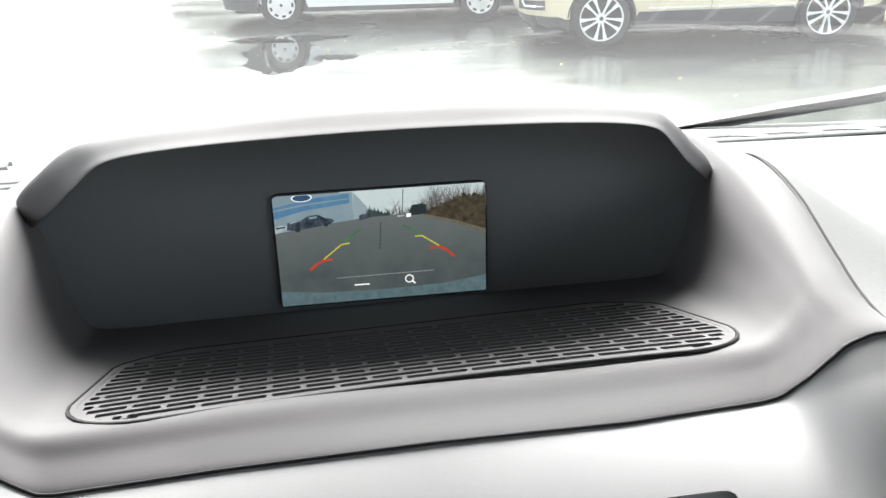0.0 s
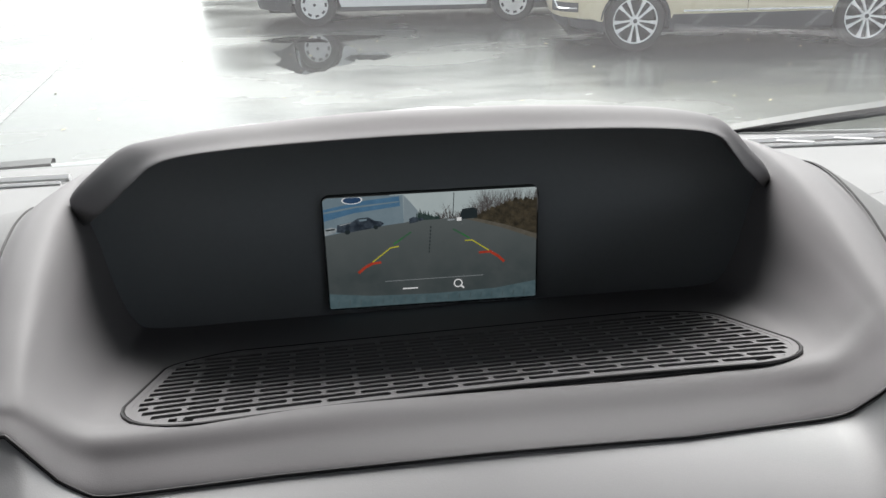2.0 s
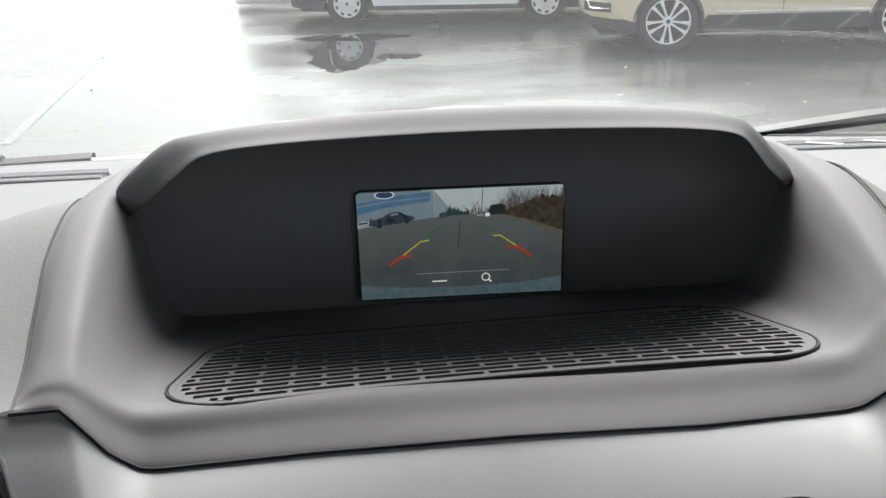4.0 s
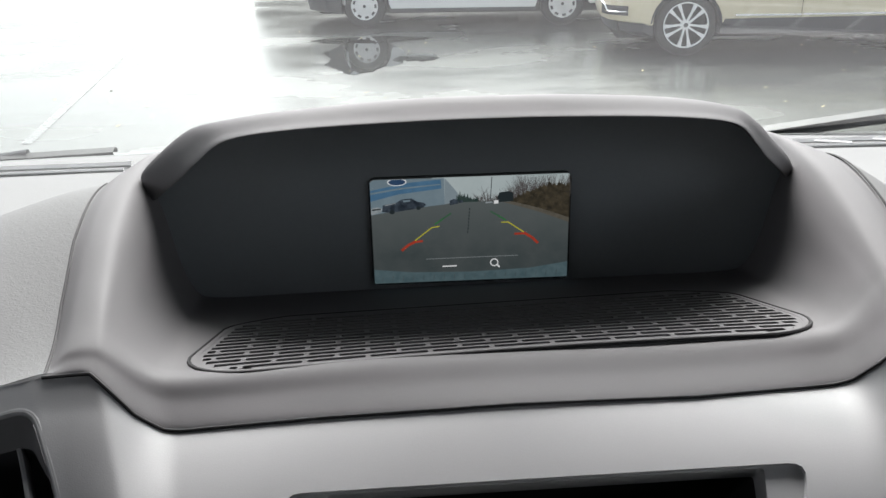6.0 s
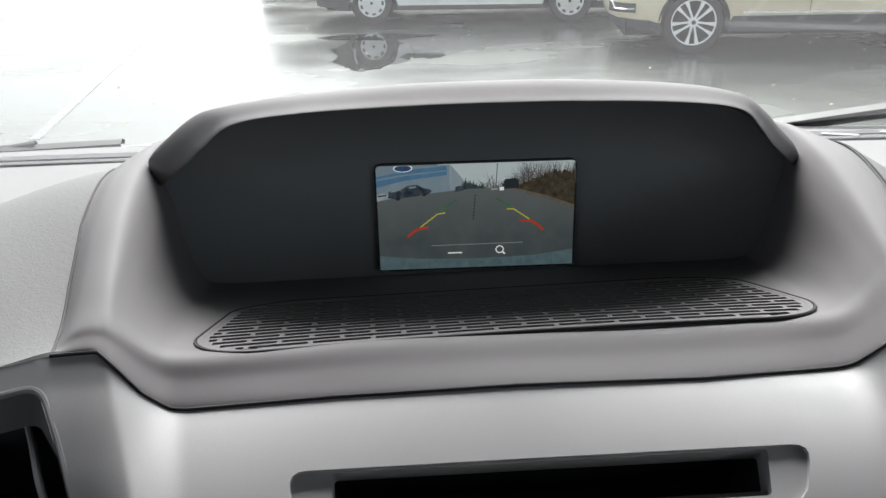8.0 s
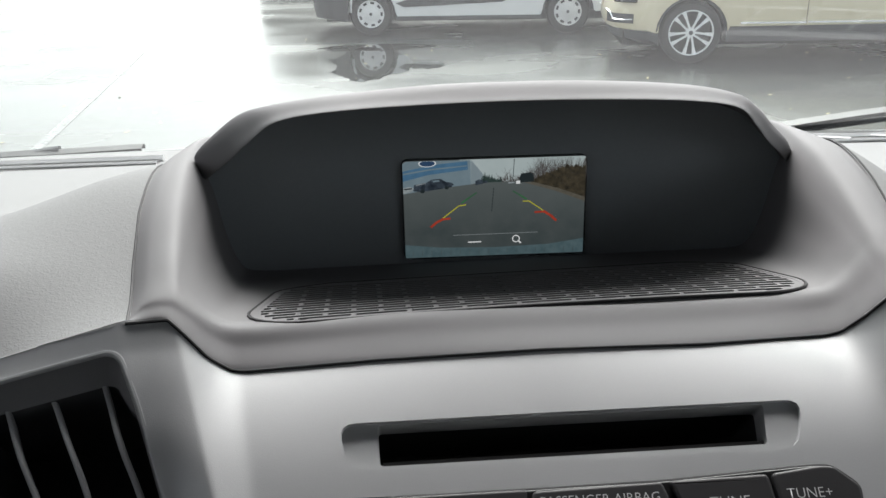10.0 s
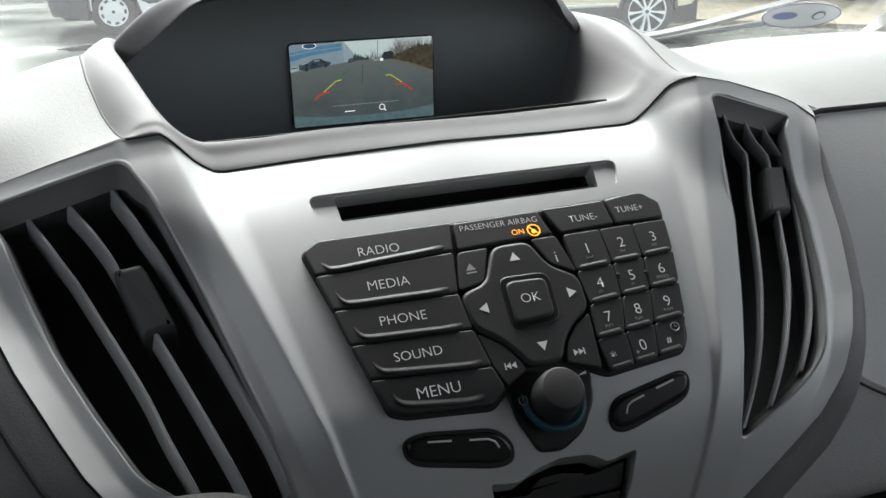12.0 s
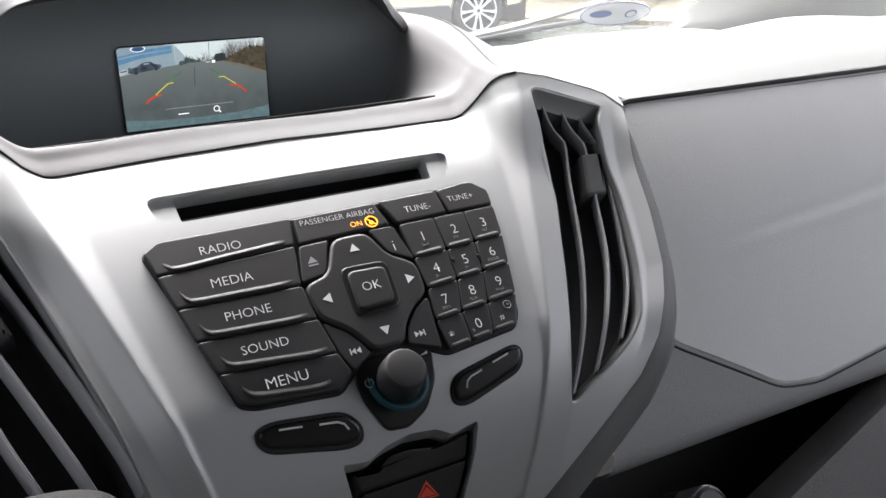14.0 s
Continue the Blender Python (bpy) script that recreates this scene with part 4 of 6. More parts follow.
def build_picture():
    rng = random.Random(11)
    bm = bmesh.new()
    m = 0.0008
    pts = fillet([(-SW / 2 - m, -SH / 2 - m), (SW / 2 + m, -SH / 2 - m), (SW / 2 + m, SH / 2 + m), (-SW / 2 - m, SH / 2 + m)], 0.004)
    a = [bm.verts.new((x, -0.0001, z)) for x, z in pts]
    b = [bm.verts.new((x, 0.0015, z)) for x, z in pts]
    bm.faces.new(a)
    for i in range(len(a)):
        bm.faces.new((a[i - 1], a[i], b[i], b[i - 1]))
    part("screen_glass", bm, M_BLACK, display, smooth=False)
    picture("picture_road", "road", fillet([(0, 0), (1, 0), (1, 1), (0, 1)], 0.03), 0)
    picture("picture_sky", "sky", fillet([(0.34, 0.762), (0.72, 0.77), (1, 0.85), (1, 1), (0.30, 1)], 0.02), 1)
    picture("picture_wall", "wall", [(0, 0.67), (0.10, 0.70), (0.28, 0.735), (0.37, 0.75), (0.37, 0.995), (0.02, 0.998), (0, 0.975)], 2)
    picture("picture_gable", "end", [(0.37, 0.75), (0.437, 0.775), (0.437, 0.85), (0.405, 0.925), (0.372, 0.995)], 3)
    picture("picture_blue_band", "blue", [(0, 0.80), (0.14, 0.86), (0.355, 0.90), (0.352, 0.985), (0.20, 0.965), (0.04, 0.915), (0, 0.90)], 3)
    picture("picture_wall_stripe", "wall", [(0, 0.865), (0.15, 0.905), (0.35, 0.935), (0.35, 0.945), (0.15, 0.92), (0, 0.88)], 4)
    def oval(cx, cy, rx, ry):
        return [(cx + rx * math.cos(a), min(cy + ry * math.sin(a), 0.997)) for a in np.linspace(0, 2 * math.pi, 25)[:-1]]
    picture("picture_emblem", "white", oval(0.135, 0.975, 0.048, 0.036), 5)
    picture("picture_emblem", "navy", oval(0.135, 0.975, 0.042, 0.029), 6)
    # a dark pickup, its cab and glass, and a pale car beside it
    picture("picture_car", "car", [(0.055, 0.70), (0.10, 0.69), (0.26, 0.728), (0.277, 0.755), (0.265, 0.775), (0.235, 0.785), (0.205, 0.818), (0.155, 0.812), (0.13, 0.785), (0.06, 0.762)], 4)
    picture("picture_car", "wall", [(0.165, 0.785), (0.200, 0.792), (0.197, 0.806), (0.160, 0.803)], 5)
    picture("picture_car", "pale", [(0.07, 0.755), (0.125, 0.776), (0.126, 0.781), (0.07, 0.763)], 5)
    picture("picture_wheel", "dark", oval(0.105, 0.698, 0.013, 0.020), 6)
    picture("picture_wheel", "dark", oval(0.238, 0.728, 0.011, 0.018), 6)
    picture("picture_car", "pale", [(0.0, 0.675), (0.05, 0.695), (0.058, 0.73), (0.035, 0.745), (0.0, 0.735)], 4)
    picture("picture_car", "dark", [(0.005, 0.715), (0.05, 0.722), (0.048, 0.735), (0.005, 0.728)], 5)
    picture("picture_car", "car", [(0.395, 0.742), (0.437, 0.755), (0.437, 0.79), (0.415, 0.80), (0.395, 0.785)], 5)
    picture("picture_car", "car", [(0.438, 0.76), (0.462, 0.765), (0.46, 0.785), (0.442, 0.785)], 5)
    for i in range(14):
        x = 0.432 + 0.10 * i / 13
        h = 0.045 + 0.07 * rng.random() if i < 8 else 0.03 + 0.03 * rng.random()
        picture("picture_tree", "tree", [(x - 0.009, 0.765), (x + 0.009, 0.765), (x + 0.004, 0.765 + h * 0.6), (x, 0.765 + h), (x - 0.004, 0.765 + h * 0.6)], 3)
    def twigs(n, x0, x1, foot, head, k):
        """Bare branches against the sky, as one piece."""
        bm = bmesh.new()
        for _ in range(n):
            x = rng.uniform(x0, x1)
            y = foot(x)
            lean = rng.uniform(-0.03, 0.03)
            h = (head(x) - y) * rng.uniform(0.35, 1.0)
            w = rng.uniform(0.0007, 0.0018)
            mid = (x + lean * 0.4, y + h * 0.55)
            tip = (min(x + lean * 1.5, 0.998), min(y + h, 0.996))
            for (xa, ya), (xb, yb), wa, wb in (((x, y), mid, w, w * 0.7), (mid, tip, w * 0.7, w * 0.3)):
                bm.faces.new([bm.verts.new(sp(px, py, k)) for px, py in ((xa - wa, ya), (xa + wa, ya), (xb + wb, yb), (xb - wb, yb))])
        return part("picture_thicket", bm, GL["twig"], display, smooth=False)
    twigs(110, 0.50, 0.66, lambda x: 0.765, lambda x: 0.80 + 0.11 * math.exp(-((x - 0.57) / 0.035) ** 2), 2)
    twigs(520, 0.63, 1.0, lambda x: 0.77, lambda x: 0.84 + 0.18 * ease((x - 0.64) / 0.12), 3)
    pts = [(0.70, 0.752)]
    for i in range(44):
        x = 0.705 + 0.295 * i / 43
        pts.append((x, 0.80 + 0.10 * ease((x - 0.70) / 0.2) + 0.055 * (rng.random() - 0.5)))
    picture("picture_hedge", "hedge", pts + [(1, 0.58), (0.85, 0.68)], 4)
    picture("picture_bank", "bank", [(0.66, 0.757), (0.72, 0.752), (0.85, 0.685), (1, 0.585), (1, 0.54), (0.84, 0.655)], 5)
    picture("picture_trailer", "dark", [(0.635, 0.755), (0.715, 0.76), (0.715, 0.835), (0.695, 0.855), (0.645, 0.845), (0.635, 0.80)], 5)
    picture("picture_sign", "white", [(0.618, 0.742), (0.640, 0.744), (0.640, 0.775), (0.618, 0.773)], 6)
    picture("picture_car", "pale", [(0.575, 0.748), (0.612, 0.752), (0.606, 0.765), (0.575, 0.762)], 6)
    stroke("picture_pole", "dark", [(0.600, 0.785), (0.607, 0.995)], 0.0018, 6)
    picture("picture_bumper", "bumper", [(0, 0), (1, 0), (1, 0.15), (0.8, 0.10), (0.5, 0.085), (0.2, 0.10), (0, 0.14)], 1)
    for i in range(18):
        x = 0.04 + 0.053 * i
        stroke("picture_joint", "road", [(x, 0.02), (x + 0.004, 0.07)], 0.0012, 2)
    for side, key, line, w, k in ((0, "red", [(0.145, 0.320), (0.180, 0.372), (0.222, 0.408)], 0.0068, 3), (0, "red", [(0.205, 0.400), (0.255, 0.408)], 0.0058, 4),
                                  (0, "yellow", [(0.215, 0.415), (0.302, 0.535), (0.342, 0.545)], 0.0028, 5), (0, "green", [(0.318, 0.562), (0.360, 0.615)], 0.0036, 3), (0, "dim", [(0.360, 0.615), (0.402, 0.665)], 0.0040, 3),
                                  (1, "red", [(0.845, 0.345), (0.815, 0.400), (0.772, 0.452)], 0.0068, 3), (1, "red", [(0.775, 0.446), (0.722, 0.444)], 0.0058, 4),
                                  (1, "yellow", [(0.770, 0.46), (0.690, 0.562), (0.655, 0.562)], 0.0028, 5), (1, "green", [(0.678, 0.580), (0.640, 0.625)], 0.0036, 3), (1, "dim", [(0.640, 0.625), (0.600, 0.670)], 0.0040, 3)):
        stroke("guide_line", key, line, w, k)
    for i in range(8):
        y = 0.47 + 0.25 * i / 8
        stroke("guide_line", "dark", [(0.484 + 0.012 * i / 8, y), (0.485 + 0.012 * i / 8, y + 0.018)], 0.0028, 3)
    stroke("menu_line", "line", [(0.268, 0.228), (0.742, 0.232)], 0.0012, 3)
    stroke("menu_line", "white", [(0.352, 0.150), (0.425, 0.150)], 0.0032, 3)
    ring = [(0.620 + 0.019 * math.cos(a), 0.170 + 0.019 * SW / SH * math.sin(a)) for a in np.linspace(0, 2 * math.pi, 24)]
    stroke("magnifier_icon", "white", ring, 0.0028, 3)
    stroke("magnifier_icon", "white", [(0.633, 0.148), (0.648, 0.122)], 0.004, 3)


build_picture()


# ---------------------------------------------------------------- centre fascia
fascia = thing("centre_fascia", "silver-grey painted centre console fascia of the dashboard", "fascia", at=on(0, 60))
FI = Matrix.Translation(fascia.location).inverted()
VENT = {-1: [(148, -31.5), (211, -24), (202.5, -9), (197, 10.5), (185, 47.5), (173.5, 73.5), (157, 106), (130, 128.5), (96, 146.5), (95, 137), (107, 90), (124, 30), (138, -10)],
        1: [(150, -33), (205, -22), (196, -12), (191, 15.5), (189, 38.5), (183, 64), (177, 85), (165.5, 109), (153.5, 119.8), (133.5, 130.5), (104, 143.5), (103, 137), (107, 115), (119.5, 81), (135, 38.5), (145, -3.5)]}
POCKET = [(-19.5, 138), (-14, 139), (-7, 139.5), (1, 136.3), (13, 134.2), (27, 135.4), (35, 139.2), (42, 138), (49.5, 137), (47, 148), (38, 170), (30, 178), (-10, 178)]
SCOOP = [(-72, -2.3), (87, -4.3), (81, 13.5), (-68, 14)]
SLOT = [(-59, -2.0), (74, -3.6), (72, 10.6), (-58, 12.4)]


def fascia_panel():
    nu, nv = 280, 120
    t, b = sampled([(u, v - (1.6 if abs(u) < 150 else 0.0)) for u, v in TOP], nu), sampled([(-80, 180), (0, 184), (80, 180)], nu)
    r = sampled(OUTLINE_R, nv)
    l = sampled(OUTLINE_L, nv) * np.array([-1, 1])
    grid = []
    for j in range(nv):
        w = j / (nv - 1)
        row = []
        for i in range(nu):
            s = i / (nu - 1)
            p = (1 - w) * t[i] + w * b[i] + (1 - s) * l[j] + s * r[j] - ((1 - s) * (1 - w) * t[0] + s * (1 - w) * t[-1] + (1 - s) * w * b[0] + s * w * b[-1])
            row.append(p)
        grid.append(row)
    bm = bmesh.new()
    f = sheet(bm, [[FI @ on(p[0], p[1], 0, False) for p in row] for row in grid])
    k = sheet(bm, [[FI @ on(p[0], p[1], -12, False) for p in row] for row in grid])
    def rim(v):
        return v[0] + [r[-1] for r in v[1:]] + v[-1][-2::-1] + [r[0] for r in v[-2:0:-1]]
    a, c = rim(f), rim(k)
    for i in range(len(a)):
        j = (i + 1) % len(a)
        bm.faces.new((a[i], a[j], c[j], c[i]))
    ob = part("panel", bm, M_FASCIA, fascia, sharp=40)
    cutters = []
    def cutter(poly, n0, n1):
        g = bmesh.new()
        vs = sheet(g, [[on(u, v, n0) for u, v in poly], [on(u, v, n1) for u, v in poly]], closed=True)
        g.faces.new(vs[0])
        g.faces.new(vs[-1])
        cutters.append(to_object("cutter", g, None, smooth=False))
    for s in (-1, 1):
        cutter(fillet([(s * u, v) for u, v in VENT[s]], 7, 6), -110, 30)
    cutter(fillet(SCOOP, 6), -2.6, 20)
    cutter(fillet(SLOT, 1.5), -60, 20)
    cutter(fillet(POCKET, 2), -150, 20)
    cut(ob, cutters)
    ob.data.shade_smooth()
    ob.data.set_sharp_from_angle(angle=radians(30))
    return ob


fascia_panel()


def fascia_extras():
    # the disc slot's dark inside, with its lower lip
    bm = bmesh.new()
    p = fillet(offset(SLOT, -1.5), 1.5)
    vs = sheet(bm, [[FI @ on(u, v, n) for u, v in p] for n in (-8, -45)], closed=True)
    bm.faces.new(vs[-1])
    part("disc_slot", bm, M_VOID, fascia, "black disc slot")
    bm = bmesh.new()
    q = [(-57, 11.0), (71, 9.2), (71, 10.9), (-57, 12.8)]
    vs = sheet(bm, [[FI @ on(u, v, n) for u, v in q] for n in (-20, -3.2)], closed=True)
    bm.faces.new(vs[-1])
    part("slot_lip", bm, M_BEZEL, fascia)
    # the grained strip that wraps its outer edge
    bm = bmesh.new()
    pts = sampled(OUTLINE_R, 50)
    out = []
    for i in range(len(pts)):
        d = pts[min(i + 1, 49)] - pts[max(i - 1, 0)]
        d = d / np.linalg.norm(d)
        out.append((d[1], -d[0]))
    rows = []
    prof = ((-2, -1.6), (0.8, -1.2), (4, -2.0), (10, -5), (15, -12), (18, -30), (18, -75))
    taper = [0.4 + 0.6 * ease(i / 9) for i in range(50)]
    for g, n in prof:
        rows.append([FI @ on((p[0] + o[0] * g * k), p[1] + o[1] * g * k, relief(p[0], p[1]) + n - 2 * (1 - k)) for p, o, k in zip(pts, out, taper)])
    sheet(bm, rows)
    part("edge_strip", bm, M_STRIP, fascia, "dark grained edging strip", sharp=70)
    # pocket lining
    bm = bmesh.new()
    p = fillet(POCKET, 2)
    vs = sheet(bm, [[FI @ on(u, v, n + low(v)) for u, v in offset(p, -0.5)] for n in (-2, -30)], closed=True)
    bm.faces.new(vs[-1])
    part("pocket", bm, M_VOID, fascia, "dark recess below the radio")


fascia_extras()


def air_vent(s, label):
    v = thing("air_vent", label, "air vent", "dashboard air vents", at=on(s * 160, 50, 0, False))
    inv = Matrix.Translation(v.location).inverted()
    outer = fillet(VENT[s], 7, 6)
    inner = [(u, w + 6 * ease((-8 - w) / 14)) for u, w in offset(outer, 2.6)]
    def put(pl, n):
        return [inv @ on(s * u, w, relief(s * u, w) + n) for u, w in pl]
    bm = bmesh.new()
    sheet(bm, [put(offset(outer, -1.6), -0.4), put(offset(outer, -1.0), 0.06), put(offset(outer, -0.4), 0.0), put(offset(outer, 0.6), -0.5), put(offset(outer, 1.2), -1.4)], closed=True)
    part("frame", bm, M_FASCIA, v, sharp=60)
    bm = bmesh.new()
    sheet(bm, [put(offset(outer, 1.1), -0.5), put(offset(outer, 1.7), -3), put(inner, -9)], closed=True)
    part("lip", bm, M_LIP, v, "dark inner lip", sharp=60)
    bm = bmesh.new()
    back = [inv @ on(s * u, w, -36 if s > 0 else -70) for u, w in offset(inner, 1.0)]
    vs = sheet(bm, [put(inner, -9), put(offset(inner, 0.6), -12), back], closed=True)
    bm.faces.new(vs[-1])
    part("duct", bm, M_DUCT, v)
    # the slats are turned towards the passenger in both vents
    if s < 0:
        lines = ([(154, -22), (144, 2), (137, 17), (124, 50), (107, 98), (99, 124)], [(173, -19), (161, 4), (155, 18), (139, 60), (121, 108), (116, 122)],
                 [(191, -18), (180, 4), (171, 22), (152, 68), (144, 92), (135, 116)])
        grip = [(158.5, 16), (145.5, 16.5), (134.5, 48), (149, 49.5)]
    else:
        lines = ([(160, -25), (159.5, -6), (164, 2), (153, 35), (143.5, 63), (133, 88), (108, 137)], [(174.5, -24), (175.5, -6.5), (180, 4), (168.5, 46), (156, 80.6), (126, 130)],
                 [(187, -22), (189.2, -5.5), (193, 4), (186, 35), (177, 64.5), (168, 88), (148.6, 117)])
        grip = [(174.3, 7.4), (191.9, 5.6), (183.3, 33.4), (164.5, 34.6)]
    for k, ln in enumerate(lines):
        pts = spline(ln, 40)
        bm = bmesh.new()
        rows = [[] for _ in range(8)]
        for u, w in pts:
            n = relief(s * u, w) - 5 - 3 * (1 - ease((w + 18) / 16))
            lean = 0.35 if s > 0 else 0.2
            for i, (du, dn) in enumerate(((-0.6, -13), (-1.2, -3), (-1.1, -0.9), (-0.5, 0), (0.5, 0), (1.1, -0.9), (1.2, -3), (0.6, -13))):
                rows[i].append(inv @ on(s * (u + du - dn * lean), w, n + dn))
        sheet(bm, rows)
        part("slat", bm, M_SLAT, v)
    bm = bmesh.new()
    box_pts = fillet(grip, 2.5)
    def knob(pl, n):
        return [inv @ on(s * u, w, relief(s * u, w) + n) for u, w in pl]
    vs = sheet(bm, [knob(box_pts, -26), knob(box_pts, -7), knob(offset(box_pts, 0.9), -4.6), knob(offset(box_pts, 2.4), -3.6), knob(offset(box_pts, 3.2), -3.5)], closed=True)
    bm.faces.new(vs[-1])
    bm.faces.new(vs[0])
    part("knob", bm, M_KNOB, v, "sliding knob")
    return v


air_vent(-1, "driver-side centre air vent with three dark upright slats in silver trim")
air_vent(1, "passenger-side centre air vent with three dark upright slats in silver trim")


# ---------------------------------------------------------------- radio keys
def keypad():
    pad = thing("radio_keypad", "black radio key panel with white lettering on the fascia", "radio", at=on(8, 65))
    inv = Matrix.Translation(pad.location).inverted()
    outline = fillet([(-80.5, 29), (-73, 23.3), (-10, 22.6), (34, 21.8), (84, 18.8), (90, 19.3), (98, 26.5), (84, 97), (79, 104), (40, 108), (24, 100), (0, 100), (-6.5, 106), (-14, 112.5), (-52, 109.5), (-59, 107)], 3)

    def plate(name, poly, n0, n1, mat, parent, label="", r=0.8, fr=1.6):
        bm = bmesh.new()
        prism(bm, fillet(poly, fr), n0, n1, r, bend=True)
        bm.transform(inv)
        return part(name, bm, mat, parent, label, sharp=50)

    plate("bezel", outline, -3, 1.0, M_SEAM, pad, r=0.6)
    plate("bezel", offset(outline, 0.9), 0.2, 1.5, M_BEZEL, pad, r=0.4)

    def print_on(text, u, v, key, mat=None, width=None, height=None, n=3.55):
        letters(text, mat or M_INK, key, inv @ face_frame(u, v, n + low(v)), width and width / 1000, height and height / 1000)

    def ridge(key, pts, deep=1.9, n=3.4):
        """The raised lip along a key's foot: a slope that rises towards the lower edge."""
        bm = bmesh.new()
        line = spline(pts, 24)
        rows = []
        for d, h in ((-deep, 0.0), (-deep * 0.55, 0.28), (-0.35, 0.70), (0.1, 0.76), (0.7, 0.68), (1.2, 0.3), (1.3, -0.6)):
            row = []
            for i, (u, v) in enumerate(line):
                e = min(i, 23 - i) / 3
                row.append(inv @ on(u, v + d, n + low(v) + (h * ease(e + 0.15) if h > 0 else h)))
            rows.append(row)
        sheet(bm, rows)
        part("lip", bm, M_KEY, key, sharp=80)

    left = (("RADIO", [(-79, 29.3), (-72.3, 24.8), (-11.3, 24.0), (-13.6, 38.2), (-76.2, 41.0)], 20.5, (-46.5, 33.4)),
            ("MEDIA", [(-75.9, 42.2), (-14.0, 39.6), (-17.0, 59.0), (-72.0, 58.4)], 20.5, (-46.0, 50.5)),
            ("PHONE", [(-71.7, 59.6), (-17.0, 60.3), (-15.1, 76.6), (-68.0, 75.0)], 22.5, (-43.6, 67.6)),
            ("SOUND", [(-67.7, 76.2), (-14.9, 77.8), (-11.5, 94.2), (-63.0, 91.0)], 23.0, (-41.1, 84.4)),
            ("MENU", [(-62.7, 92.2), (-11.2, 95.4), (-8.2, 105.0), (-14.6, 110.6), (-52, 107.6), (-57.5, 105.5)], 20.5, (-36.3, 101.2)))
    for text, poly, w, (tu, tv) in left:
        k = plate("key", offset(poly, -0.3), 1.0, 3.5, M_KEY, pad, r=0.7)
        print_on(text, tu, tv - 0.3, k, width=0.9 * w)
        l0, l1 = poly[0], poly[-1]
        r1 = poly[-2] if text != "MENU" else (-14, 109)
        lu = (l0[0] + l1[0]) / 2
        foot = max(l1[1], 0)
        if text == "MENU":
            l1, r1 = (-55, 106), (-15, 109)
        ridge(k, [(lu + 4.6, (l0[1] + l1[1]) / 2 + 1.0), (lu + 6.8, l1[1] - 2.8), (lu + 11, l1[1] - 1.2), ((lu + r1[0]) / 2, (l1[1] + r1[1]) / 2 - 1.2), (r1[0] - 9, r1[1] - 1.3), (r1[0] - 3, r1[1] - 2.4)])

    k = plate("airbag_lamp", [(-9.3, 24.2), (32.6, 23.0), (36.4, 36.8), (-11.2, 38.6)], 1.0, 3.0, M_KEY, pad, "airbag warning lamp plate")
    print_on("PASSENGER AIRBAG", 11.9, 27.8, k, width=38.0, n=3.1)
    print_on("ON", 19.6, 33.5, k, M_AMBER, width=6.0, n=3.15)
    bm = bmesh.new()
    tube(bm, [inv @ on(27.6 + 3.0 * math.cos(a), 33.6 + 3.0 * math.sin(a), 3.1) for a in np.linspace(0, 2 * math.pi, 25)], 0.0003, 6, False)
    tube(bm, [inv @ on(25.6, 31.5, 3.1), inv @ on(29.6, 35.7, 3.1)], 0.0003, 6)
    lathe(bm, [(0.0, 0.0003), (0.0011, 0.0003), (0.0011, 0.0)], 12, inv @ face_frame(27.4, 34.2, 3.0))
    part("airbag_symbol", bm, M_AMBER, k)

    k = plate("key", [(-11.7, 39.9), (3.0, 39.4), (-3.6, 56.4), (-16.2, 58.6)], 1.0, 3.2, M_KEY, pad, "eject key", r=0.5, fr=2.0)
    bm = bmesh.new()
    bm.faces.new([bm.verts.new(inv @ on(u, v, 3.3)) for u, v in ((-7.9, 46.2), (-5.6, 49.6), (-10.4, 49.8))])
    bm.faces.new([bm.verts.new(inv @ on(u, v, 3.3)) for u, v in ((-5.6, 50.4), (-5.6, 51.2), (-10.4, 51.4), (-10.4, 50.6))])
    part("legend", bm, M_INKDIM, k, smooth=False)
    k = plate("key", [(24.2, 38.2), (37.0, 38.0), (41.2, 58.2), (29.6, 52.0)], 1.0, 3.2, M_KEY, pad, "information key", r=0.5, fr=2.0)
    print_on("i", 33.5, 49.2, k, height=5.2, n=3.25)

    cross = plate("direction_pad", [(4.4, 39.4), (22.6, 38.8), (28.6, 52.8), (41.0, 60.2), (40.6, 76.6), (31.0, 82.0), (24.0, 90.0), (21.0, 98.0), (5.0, 98.4), (0.5, 90.5), (-5.0, 84.0), (-14.6, 77.6), (-16.4, 60.4), (-3.6, 57.0)], 1.0, 4.0, M_KEY, pad, "four-way key ring", r=1.6, fr=5)
    for a, (u, v) in ((0, (13.3, 46.8)), (90, (34.2, 68.0)), (180, (13.5, 90.0)), (270, (-7.4, 69.2))):
        bm = bmesh.new()
        t = math.radians(a)
        tri = [(0, -2.6), (2.5, 1.6), (-2.5, 1.6)]
        bm.faces.new([bm.verts.new(inv @ on(u + x * math.cos(t) - y * math.sin(t), v + x * math.sin(t) + y * math.cos(t), 4.15)) for x, y in tri])
        part("arrow", bm, M_INK, cross, smooth=False)
    plate("key_ring", [(2.4, 55.6), (26.4, 56.0), (25.8, 80.2), (1.8, 81.6)], 2.0, 4.3, M_BEZEL, pad, r=0.6, fr=5)
    ok = plate("key", [(4.8, 58.4), (24.4, 58.8), (23.5, 77.6), (4.0, 79.0)], 3.0, 5.2, M_KEY, pad, "OK key", r=1.2, fr=4)
    print_on("OK", 14.2, 67.9, ok, width=9.0, n=5.3)
